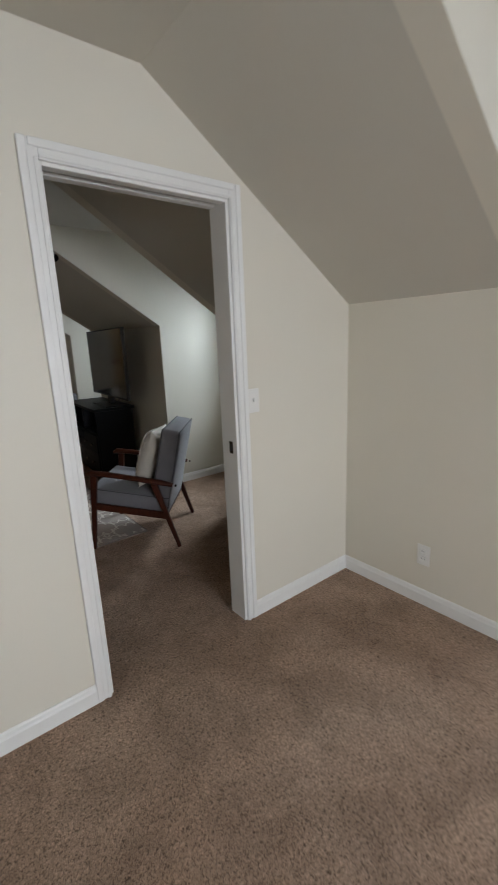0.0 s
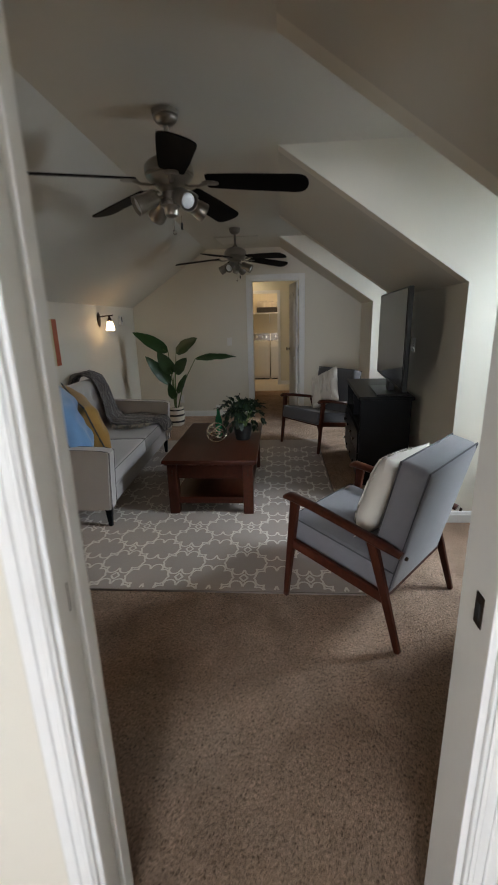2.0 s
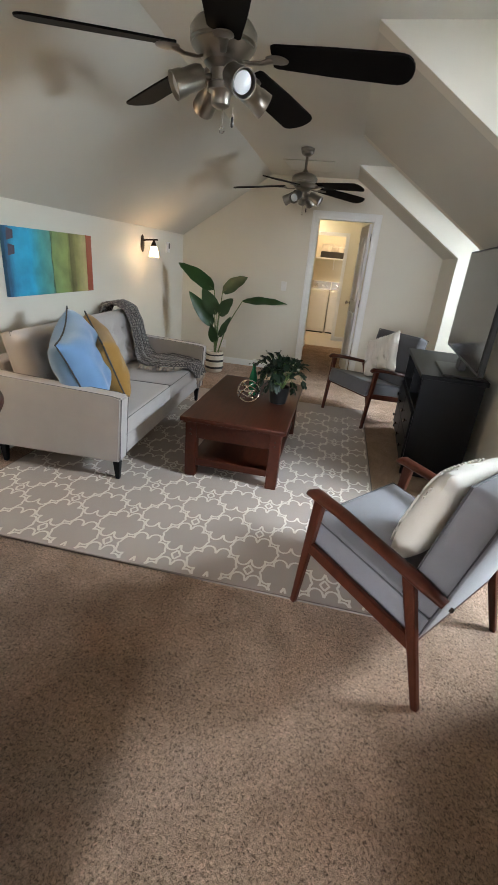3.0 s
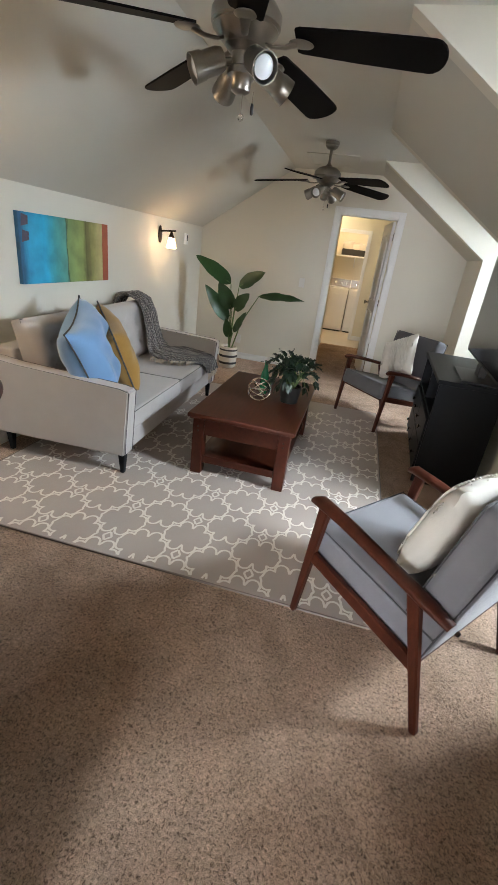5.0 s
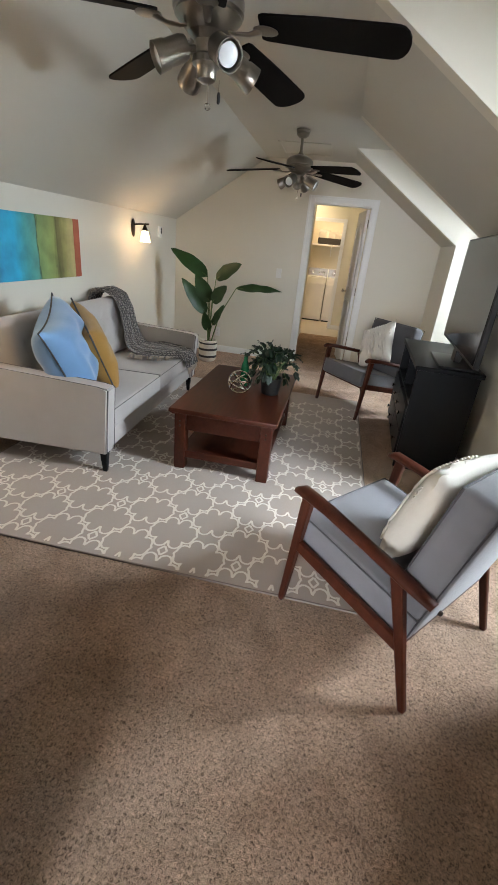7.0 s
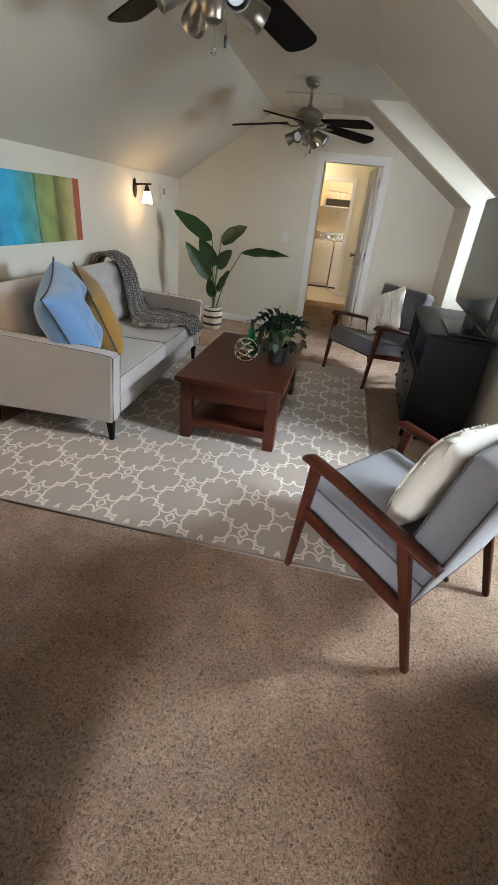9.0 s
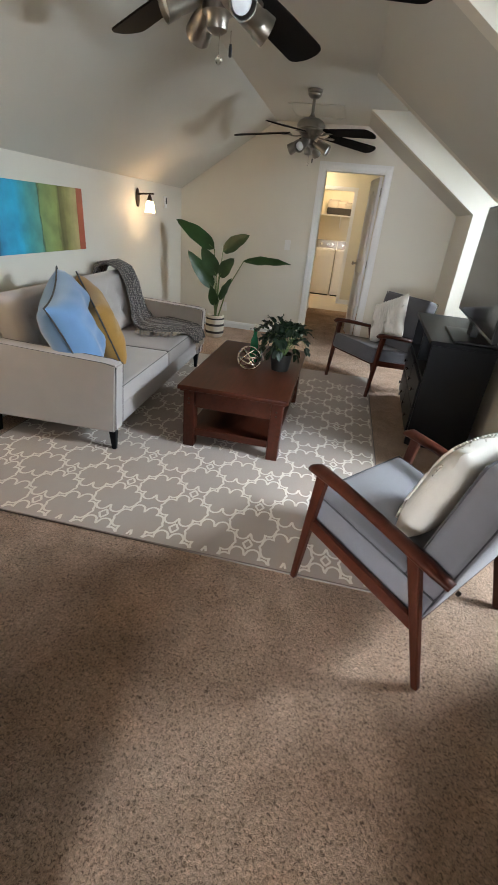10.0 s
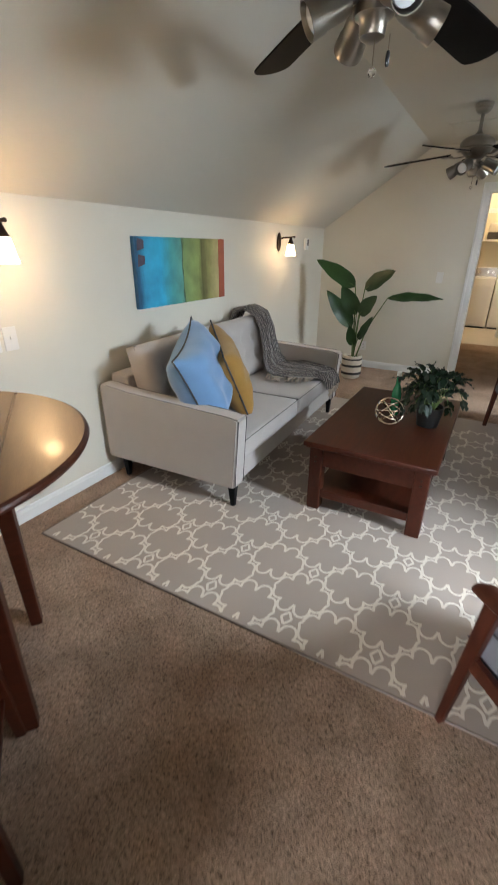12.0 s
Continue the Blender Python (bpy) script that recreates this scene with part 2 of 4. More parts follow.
def tube(points, radius, n=8, bm=None, closed=False, flat=1.0):
    """A rod along points; radius may be a list."""
    bm = bm or bmesh.new()
    pts = [Vector(p) for p in points]
    rad = radius if isinstance(radius, (list, tuple)) else [radius] * len(pts)
    rings = []
    up = Vector((0, 0, 1))
    for i, p in enumerate(pts):
        if closed:
            d = pts[(i + 1) % len(pts)] - pts[i - 1]
        else:
            d = pts[min(i + 1, len(pts) - 1)] - pts[max(i - 1, 0)]
        d.normalize()
        side = d.cross(up)
        if side.length < 0.05:
            side = d.cross(Vector((0, 1, 0)))
        side.normalize()
        nor = side.cross(d)
        rings.append([bm.verts.new(p + rad[i] * (side * math.cos(2 * math.pi * k / n) + nor * flat * math.sin(2 * math.pi * k / n))) for k in range(n)])
    pairs = list(zip(rings, rings[1:])) + ([(rings[-1], rings[0])] if closed else [])
    for a, b in pairs:
        for k in range(n):
            bm.faces.new((a[k], a[(k + 1) % n], b[(k + 1) % n], b[k]))
    if not closed:
        bm.faces.new(rings[0][::-1])
        bm.faces.new(rings[-1])
    return bm


def beam(p, q, w, d, w2=None, d2=None, bevel=0.006, side=(1, 0, 0)):
    """A straight tapered bar from p to q, w across side, d the other way."""
    p, q, s = Vector(p), Vector(q), Vector(side).normalized()
    w2, d2 = w2 or w, d2 or d
    along = (q - p).normalized()
    other = along.cross(s).normalized()
    s = other.cross(along).normalized()
    bm = bmesh.new()
    ends = []
    for c, ww, dd in ((p, w, d), (q, w2, d2)):
        ends.append([bm.verts.new(c + s * ww / 2 * i + other * dd / 2 * j) for i, j in ((-1, -1), (1, -1), (1, 1), (-1, 1))])
    a, b = ends
    bm.faces.new(a[::-1])
    bm.faces.new(b)
    for k in range(4):
        bm.faces.new((a[k], a[(k + 1) % 4], b[(k + 1) % 4], b[k]))
    if bevel:
        bmesh.ops.bevel(bm, geom=bm.edges[:], offset=bevel, segments=2, affect="EDGES", profile=0.5)
    return bm


def pillow_mesh(w, h, t, seed=0, n=18, pinch=0.10, rumple=0.006):
    """A stuffed cushion lying in x and z, t thick along y."""
    bm = bmesh.new()
    sides = []
    for s in (1, -1):
        grid = []
        for i in range(n + 1):
            row = []
            for j in range(n + 1):
                u, v = 2 * i / n - 1, 2 * j / n - 1
                bulge = max(0.0, (1 - u ** 4) * (1 - v ** 4)) ** 0.62
                inx, inz = 1 - pinch * (1 - v * v) * abs(u) ** 3 * 0.8, 1 - pinch * (1 - u * u) * abs(v) ** 3 * 0.8
                k = noise.noise(Vector((u * 2.3 + seed * 3.1, v * 2.3, s * 2.0 + seed)))
                row.append(bm.verts.new((u * w / 2 * inx, s * (t / 2 * bulge + 0.002) + rumple * k * bulge * 2, v * h / 2 * inz)))
            grid.append(row)
        for i in range(n):
            for j in range(n):
                bm.faces.new((grid[i][j], grid[i + 1][j], grid[i + 1][j + 1], grid[i][j + 1]))
        sides.append(grid)
    bmesh.ops.remove_doubles(bm, verts=bm.verts[:], dist=0.0041)
    return bm


def pillow_edge(w, h, pinch=0.10, n=18):
    pts = []
    for k in range(4 * n):
        side, f = divmod(k, n)
        a = 2 * f / n - 1
        u, v = ((a, -1), (1, a), (-a, 1), (-1, -a))[side]
        pts.append((u * w / 2 * (1 - pinch * (1 - v * v) * abs(u) ** 3 * 0.8), 0, v * h / 2 * (1 - pinch * (1 - u * u) * abs(v) ** 3 * 0.8)))
    return pts


def structure(name, bm, mat, label, category="", smooth=False):
    return tagged(part(name, bm, mat, None, smooth=smooth), label, category or name.split("_")[0], kind="structure")


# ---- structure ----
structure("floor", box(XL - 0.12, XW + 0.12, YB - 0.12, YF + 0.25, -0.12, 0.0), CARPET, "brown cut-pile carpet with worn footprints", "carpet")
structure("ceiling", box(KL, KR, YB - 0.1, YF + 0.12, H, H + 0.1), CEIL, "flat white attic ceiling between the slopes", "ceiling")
kl, kr = (H - ZL) / (KL - XL), (H - ZR) / (XR - KR)
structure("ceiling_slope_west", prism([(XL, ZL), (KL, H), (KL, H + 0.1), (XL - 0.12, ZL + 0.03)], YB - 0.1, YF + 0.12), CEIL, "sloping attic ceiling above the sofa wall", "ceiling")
structure("wall_west", box(XL - 0.12, XL, YB - 0.1, YF + 0.12, 0, ZL), WALL, "low cream painted knee wall", "wall")
sections = ((YB - 0.1, DORMERS[0][0]), (DORMERS[0][1], DORMERS[1][0]), (DORMERS[1][1], DORMERS[2][0]), (DORMERS[2][1], YF + 0.12))
CHEEK = [(KR, H), (XR, ZR), (XR, 0), (XW, 0), (XW, H)]
for i, (a, b) in enumerate(sections):
    lo = a + (0.1 if i > 0 else 0)
    hi = b - (0.1 if i < 3 else 0)
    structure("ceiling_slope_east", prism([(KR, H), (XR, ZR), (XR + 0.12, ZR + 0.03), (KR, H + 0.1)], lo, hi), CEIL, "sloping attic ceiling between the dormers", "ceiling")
    structure("wall_east", box(XR, XR + 0.12, lo, hi, 0, ZR), WALL, "low cream painted knee wall between dormers", "wall")
    if i > 0:
        structure("wall_cheek", prism(CHEEK, a, a + 0.1), WALL, "cream dormer side wall lit by the window", "wall")
    if i < 3:
        structure("wall_cheek", prism(CHEEK, b - 0.1, b), WALL, "cream dormer side wall lit by the window", "wall")


def window_thing(a, b):
    y0, y1, z0, z1 = a + 0.17, b - 0.17, 0.89, 1.96
    for y2, y3, z2, z3 in ((a - 0.1, b + 0.1, 0, z0), (a - 0.1, b + 0.1, z1, H + 0.1), (a - 0.1, y0, z0, z1), (y1, b + 0.1, z0, z1)):
        structure("wall_dormer", box(XW, XW + 0.12, y2, y3, z2, z3), WALL, "cream dormer front wall round the window", "wall")
    structure("ceiling_dormer", box(KR, XW, a, b, H, H + 0.1), CEIL, "flat dormer ceiling", "ceiling")
    w = thing("window_1", pose(0, 0, 0), "white framed double-hung dormer window", "window", kind="structure")
    fr = bmesh.new()
    for args in ((y0, y0 + 0.05, z0, z1), (y1 - 0.05, y1, z0, z1), (y0 + 0.05, y1 - 0.05, z0, z0 + 0.05), (y0 + 0.05, y1 - 0.05, z1 - 0.05, z1), (y0 + 0.05, y1 - 0.05, 1.405, 1.445)):
        add_box(fr, XW + 0.02, XW + 0.09, *args, bevel=0.004)
    part("window_frame", fr, TRIM, w)
    part("window_sill", box(XW - 0.05, XW + 0.02, y0 - 0.05, y1 + 0.05, z0 - 0.03, z0 - 0.002, 0.006), TRIM, w)
    for z2, z3 in ((z0 + 0.05, 1.405), (1.445, z1 - 0.05)):
        p = part("pane", box(XW + 0.05, XW + 0.055, y0 + 0.05, y1 - 0.05, z2, z3), GLASS, w)
        p.visible_shadow = False


for a, b in DORMERS:
    window_thing(a, b)

# door wall with its opening, and the back wall of the first room
OX0, OX1, OZ = 0.930, 1.685, 2.035
FX0, FX1, FZ = 0.91, 1.615, 1.985


def gable(name, y0, y1, x0, x1, z1, label, mat=WALL):
    """An end wall of the attic with a doorway from x0 to x1."""
    structure(name, prism([(XL, 0), (x0, 0), (x0, H), (KL, H), (XL, ZL)], y0, y1), mat, label, "wall")
    structure(name, prism([(x1, 0), (XR, 0), (XR, ZR), (max(KR, x1), H - max(0, x1 - KR) * kr)] + ([(x1, H)] if x1 < KR else []), y0, y1), mat, label, "wall")
    top = [(x0, z1), (x1, z1), (x1, H - max(0, x1 - KR) * kr)] + ([(KR, H)] if x1 > KR else []) + [(x0, H)]
    structure(name, prism(top, y0, y1), mat, label, "wall")


gable("wall_door", YD0, YD1, OX0, OX1, OZ, "cream gable wall with a pocket doorway")
gable("wall_far", YF, YF + 0.12, FX0, FX1, FZ, "cream gable wall with the hall doorway")
# Assumed window opening, never in view, added to admit the gable fill.
BX0, BX1, BZ0, BZ1 = 0.15, 1.70, 0.85, 2.05
for outline in ([(XL, 0), (BX0, 0), (BX0, H), (KL, H), (XL, ZL)] if BX0 > KL else [(XL, 0), (BX0, 0), (BX0, ZL + (BX0 - XL) * kl), (XL, ZL)], [(BX1, 0), (XR, 0), (XR, ZR), (BX1, H - (BX1 - KR) * kr)], [(BX0, 0), (BX1, 0), (BX1, BZ0), (BX0, BZ0)], [(BX0, BZ1), (BX1, BZ1), (BX1, H - (BX1 - KR) * kr), (KR, H), (KL, H), (BX0, ZL + (BX0 - XL) * kl)]):
    structure("wall_back", prism(outline, YB - 0.1, YB), WALL, "plain cream gable wall round the added window", "wall")
back = thing("added_window", pose(0, 0, 0), "unseen white framed gable window added to let in fill light", "window", kind="structure")
fr = bmesh.new()
for x0, x1, z0, z1 in ((BX0, BX0 + 0.05, BZ0, BZ1), (BX1 - 0.05, BX1, BZ0, BZ1), (BX0 + 0.05, BX1 - 0.05, BZ0, BZ0 + 0.05), (BX0 + 0.05, BX1 - 0.05, BZ1 - 0.05, BZ1), (0.905, 0.945, BZ0 + 0.05, BZ1 - 0.05)):
    add_box(fr, x0, x1, YB - 0.09, YB - 0.02, z0, z1, 0.004)
part("window_frame", fr, TRIM, back)
for x0, x1 in ((BX0 + 0.05, 0.905), (0.945, BX1 - 0.05)):
    part("pane", box(x0, x1, YB - 0.06, YB - 0.055, BZ0 + 0.05, BZ1 - 0.05), GLASS, back).visible_shadow = False


def casing(parent, x0, x1, z1, y, out, w=0.054):
    """Moulded trim round a doorway on the face y, standing out by the sign of out."""
    for n, (a, b, c, d) in enumerate(((x0 - w, x0 + 0.006, 0, z1 + w), (x1 - 0.006, x1 + w, 0, z1 + w), (x0 + 0.006, x1 - 0.006, z1 - 0.006, z1 + w))):
        bm = bmesh.new()
        ya, yb = sorted((y, y + out * 0.012))
        add_box(bm, a, b, ya, yb, c, d, 0.003)
        ya, yb = sorted((y + out * 0.011, y + out * 0.0165))
        if n == 0:
            add_box(bm, a, a + 0.026, ya, yb, c, d, 0.004)
            add_box(bm, b - 0.016, b - 0.006, ya, yb - 0.003, c, d - w, 0.002)
        elif n == 1:
            add_box(bm, b - 0.026, b, ya, yb, c, d, 0.004)
            add_box(bm, a + 0.006, a + 0.016, ya, yb - 0.003, c, d - w, 0.002)
        else:
            add_box(bm, a - w + 0.026, b + w - 0.026, ya, yb, d - 0.026, d, 0.004)
            add_box(bm, a, b, ya, yb - 0.003, c + 0.006, c + 0.016, 0.002)
        part("casing", bm, TRIM, parent)


door = thing("door_1", pose(0, 0, 0), "white cased pocket doorway with brass strike plates", "doorway", kind="structure")
casing(door, OX0, OX1, OZ, YD0, -1)
casing(door, OX0, OX1, OZ, YD1, 1)
part("jamb", box(OX0 - 0.001, OX0 + 0.016, YD0, YD0 + 0.040, 0, OZ, 0.002), TRIM, door)
part("jamb", box(OX0 - 0.001, OX0 + 0.016, YD1 - 0.040, YD1, 0, OZ, 0.002), TRIM, door)
part("pocket_door_edge", box(OX0 - 0.02, OX0 + 0.004, YD0 + 0.042, YD1 - 0.042, 0.01, OZ - 0.02, 0.002), TRIM, door)
part("jamb", box(OX1 - 0.018, OX1 + 0.001, YD0, YD1, 0, OZ, 0.002), TRIM, door)
part("head_jamb", box(OX0 + 0.016, OX1 - 0.018, YD0, YD0 + 0.042, OZ - 0.018, OZ, 0.002), TRIM, door)
part("head_jamb", box(OX0 + 0.016, OX1 - 0.018, YD1 - 0.042, YD1, OZ - 0.018, OZ, 0.002), TRIM, door)
part("track_slot", box(OX0 + 0.016, OX1 - 0.018, YD0 + 0.043, YD1 - 0.043, OZ - 0.006, OZ - 0.001), DARKSLOT, door)
for x, s in ((OX1 - 0.018, -1), (OX0 + 0.004, 1)):
    sp = part("strike_plate", box(min(x, x + s * 0.003), max(x, x + s * 0.003), YD0 + 0.032, YD0 + 0.058, 0.913, 0.973, 0.001), BRONZE, door, "dark brass strike plate")
    part("latch_hole", box(min(x + s * 0.003, x + s * 0.004), max(x + s * 0.003, x + s * 0.004), YD0 + 0.038, YD0 + 0.052, 0.928, 0.958), DARKSLOT, sp)


def baseboard(p, q, normal):
    """A moulded skirting from p to q on the floor; normal points into the room."""
    p, q, nn = Vector((*p, 0)), Vector((*q, 0)), Vector((*normal, 0))
    prof = [(0, 0), (0.014, 0), (0.014, 0.058), (0.011, 0.066), (0.009, 0.078), (0.004, 0.085), (0, 0.085)]
    bm = bmesh.new()
    a = [bm.verts.new(p + nn * d + Vector((0, 0, z))) for d, z in prof]
    b = [bm.verts.new(q + nn * d + Vector((0, 0, z))) for d, z in prof]
    bm.faces.new(a)
    bm.faces.new(b[::-1])
    for i in range(len(prof)):
        j = (i + 1) % len(prof)
        bm.faces.new((a[i], b[i], b[j], a[j]))
    structure("baseboard", bm, TRIM, "white moulded skirting board along the wall", "baseboard")


baseboard((XL, YB), (XL, YD0), (1, 0))
baseboard((XL, YD1), (XL, YF), (1, 0))
baseboard((XL, YD0), (OX0 - 0.054, YD0), (0, -1))
baseboard((OX1 + 0.054, YD0), (XR, YD0), (0, -1))
baseboard((XL, YD1), (OX0 - 0.054, YD1), (0, 1))
baseboard((OX1 + 0.054, YD1), (XR, YD1), (0, 1))
baseboard((XL, YF), (FX0 - 0.07, YF), (0, -1))
baseboard((FX1 + 0.07, YF), (XR, YF), (0, -1))
baseboard((XL, YB), (XR, YB), (0, 1))
for i, (a, b) in enumerate(sections):
    lo, hi = max(a, YB), min(b, YF)
    if i == 1:
        baseboard((XR, lo), (XR, YD0), (-1, 0))
        baseboard((XR, YD1), (XR, hi), (-1, 0))
    else:
        baseboard((XR, lo), (XR, hi), (-1, 0))
for a, b in DORMERS:
    baseboard((XR, a), (XW, a), (0, 1))
    baseboard((XR, b), (XW, b), (0, -1))
    baseboard((XW, a), (XW, b), (-1, 0))

# hall and laundry behind the far doorway
HX0, HX1, LX0, HY, LY, HT = 0.78, 1.80, 0.56, 11.15, 12.95, 10.25
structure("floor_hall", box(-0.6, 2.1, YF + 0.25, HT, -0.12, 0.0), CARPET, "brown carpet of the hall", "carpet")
structure("floor_laundry", box(-0.6, 2.1, HT, LY + 0.1, -0.12, 0.0), TILE, "pale smooth laundry floor", "floor")
structure("ceiling_hall", box(-0.6, 2.1, YF + 0.12, LY + 0.1, 2.4, 2.5), CEIL, "flat hall ceiling", "ceiling")
structure("wall_hall", box(HX0 - 0.1, HX0, YF + 0.12, HT, 0, 2.4), HALLWALL, "warm cream hall wall", "wall")
structure("wall_hall", box(-0.5, HX0 - 0.1, HT - 0.1, HT, 0, 2.4), HALLWALL, "warm cream hall wall", "wall")
structure("wall_hall", box(HX1, HX1 + 0.1, YF + 0.12, HY, 0, 2.4), HALLWALL, "warm cream hall wall", "wall")
structure("wall_hall", box(1.27, HX1, HY, HY + 0.1, 0, 2.4), HALLWALL, "warm cream hall end wall", "wall")
structure("wall_hall", box(LX0, 1.27, HY, HY + 0.1, 1.985, 2.4), HALLWALL, "warm cream wall over the laundry doorway", "wall")
structure("wall_laundry", box(-0.6, 2.1, LY, LY + 0.1, 0, 2.4), HALLWALL, "warm cream laundry wall", "wall")
structure("wall_laundry", box(-0.6, -0.5, HT - 0.1, LY, 0, 2.4), HALLWALL, "warm cream laundry wall", "wall")
structure("wall_laundry", box(2.0, 2.1, HY + 0.1, LY, 0, 2.4), HALLWALL, "warm cream laundry wall", "wall")
structure("wall_laundry", box(-0.5, LX0, HY, HY + 0.1, 0, 2.4), HALLWALL, "warm cream laundry wall", "wall")
inner = thing("door_3", pose(0, 0, 0), "white cased doorway to the laundry", "doorway", kind="structure")
casing(inner, LX0, 1.27, 1.985, HY, -1, 0.06)
baseboard((HX0, YF + 0.12), (HX0, HT), (1, 0))
baseboard((1.332, HY), (HX1, HY), (0, -1))
baseboard((HX1, YF + 0.12), (HX1, HY), (-1, 0))
point_light("laundry_lamp", (0.9, 12.0, 2.25), 26, (1.0, 0.72, 0.44), 0.08)
# No fixture here: added fill in place of daylight from the hall's left.
point_light("hall_side_fill", (0.35, 10.7, 2.28), 20, (1.0, 0.84, 0.62), 0.08)

fardoor = thing("door_2", pose(0, 0, 0), "white panel door standing open into the hall", "door", kind="structure")
casing(fardoor, FX0, FX1, FZ, YF, -1, 0.07)
for x0, x1 in ((FX0 - 0.003, FX0 + 0.015), (FX1 - 0.015, FX1 + 0.003)):
    part("jamb", box(x0, x1, YF, YF + 0.12, 0, FZ, 0.002), TRIM, fardoor)
part("head_jamb", box(FX0 + 0.015, FX1 - 0.015, YF, YF + 0.12, FZ - 0.018, FZ, 0.002), TRIM, fardoor)
slab = pose(FX1 - 0.022, YF + 0.135, 0, 0, 0, 97)
leaf_door = part("door_leaf", box(0.0, 0.67, 0.0, 0.035, 0.012, 1.962, 0.003, 2, slab), TRIM, fardoor, "white moulded panel door leaf")
for z0, z1, arch in ((0.20, 0.86, False), (1.02, 1.82, True)):
    pts = [(0.12, z0), (0.56, z0), (0.56, z1 - (0.10 if arch else 0))]
    if arch:
        pts += [(0.34 + 0.22 * math.cos(radians(a)), z1 - 0.10 + 0.10 * math.sin(radians(a)) ** 2) for a in range(20, 161, 20)]
    pts += [(0.12, z1 - (0.10 if arch else 0))]
    for y in (-0.003, 0.038):
        bm = tube([slab @ Vector((x, y, z)) for x, z in pts], 0.009, 6, closed=True)
        part("panel_moulding", bm, TRIM, leaf_door)
for y, s2 in ((-0.001, 90), (0.036, -90)):
    part("door_knob", turned([(0.026, 0), (0.026, 0.006), (0.011, 0.010), (0.011, 0.030), (0.026, 0.040), (0.028, 0.052), (0.018, 0.062)], 18, None, slab @ pose(0.62, y, 0.96, s2)), CHROME, leaf_door, "satin chrome door knob", smooth=True)
for z in (0.25, 1.0, 1.8):
    part("hinge", turned([(0.006, -0.045), (0.006, 0.045)], 8, None, pose(FX1 - 0.02, YF + 0.122, z)), CHROME, fardoor)

# ---- living room ----


def rug():
    x0, x1, y0, y1 = -0.668, 1.772, 3.338, 6.40
    r = thing("area_rug", pose((x0 + x1) / 2, (y0 + y1) / 2, 0), "taupe area rug with cream trellis lines", "rug")
    w, h = x1 - x0, y1 - y0
    part("rug_body", box(-w / 2, w / 2, -h / 2, h / 2, 0.001, 0.010, 0.003), CARPETBACK, r)
    cw, ch, half = 0.378, 0.312, 0.0058
    nx, ny = 0.357 - (x0 + x1) / 2, 3.463 - (y0 + y1) / 2
    # a quarter of a cell's outline: cusp, round lobe, inward spike, second lobe; its neighbour's is the same turned round
    quarter = ((0.0, 0.265), (0.030, 0.150), (0.060, 0.115), (0.100, 0.098), (0.140, 0.108), (0.172, 0.145), (0.190, 0.195), (0.193, 0.240), (0.180, 0.295), (0.228, 0.272), (0.268, 0.285), (0.298, 0.325), (0.314, 0.385), (0.322, 0.445), (0.345, 0.5))
    upper = [Vector((u * cw, v * ch)) for u, v in quarter]
    lower = [Vector((cw / 2, ch / 2)) - p for p in upper]
    knot = [Vector((0.0, 0.115 * ch)), Vector((0.062 * cw, 0.0))]
    bm = bmesh.new()

    def ribbon(corners, high):
        run, pts = [], [corners[0]]
        for a, b in zip(corners, corners[1:]):
            steps = max(1, round((b - a).length / 0.009))
            pts += [a.lerp(b, k / steps) for k in range(1, steps + 1)]
        for i, p in enumerate(pts):
            inside = abs(p.x) < w / 2 - 0.012 and abs(p.y) < h / 2 - 0.012
            d = pts[min(i + 1, len(pts) - 1)] - pts[max(i - 1, 0)]
            nrm = Vector((-d.y, d.x)).normalized() * half
            pair = (bm.verts.new((p.x + nrm.x, p.y + nrm.y, high)), bm.verts.new((p.x - nrm.x, p.y - nrm.y, high))) if inside else None
            if run and run[-1] and pair:
                bm.faces.new((run[-1][0], run[-1][1], pair[1], pair[0]))
            run.append(pair)

    for i in range(-5, 6):
        for j in range(-8, 9):
            level = 0.0113
            for sx in (1, -1):
                for sy in (1, -1):
                    for line in (upper, lower, knot):
                        level += 0.00018
                        ribbon([Vector((i * cw + nx + sx * q.x, j * ch + ny + sy * q.y)) for q in line], level)
    tagged(part("trellis_pattern", bm, RUGLINE, r), "cream woven trellis lines", kind="stuff")
    eb = bmesh.new()
    for a, b, c, d in ((-w / 2 - 0.004, w / 2 + 0.004, -h / 2 - 0.004, -h / 2 + 0.004), (-w / 2 - 0.004, w / 2 + 0.004, h / 2 - 0.004, h / 2 + 0.004), (-w / 2 - 0.004, -w / 2 + 0.004, -h / 2 + 0.004, h / 2 - 0.004), (w / 2 - 0.004, w / 2 + 0.004, -h / 2 + 0.004, h / 2 - 0.004)):
        add_box(eb, a, b, c, d, 0.001, 0.0112, 0.002)
    part("bound_edge", eb, RUGEDGE, r)


rug()


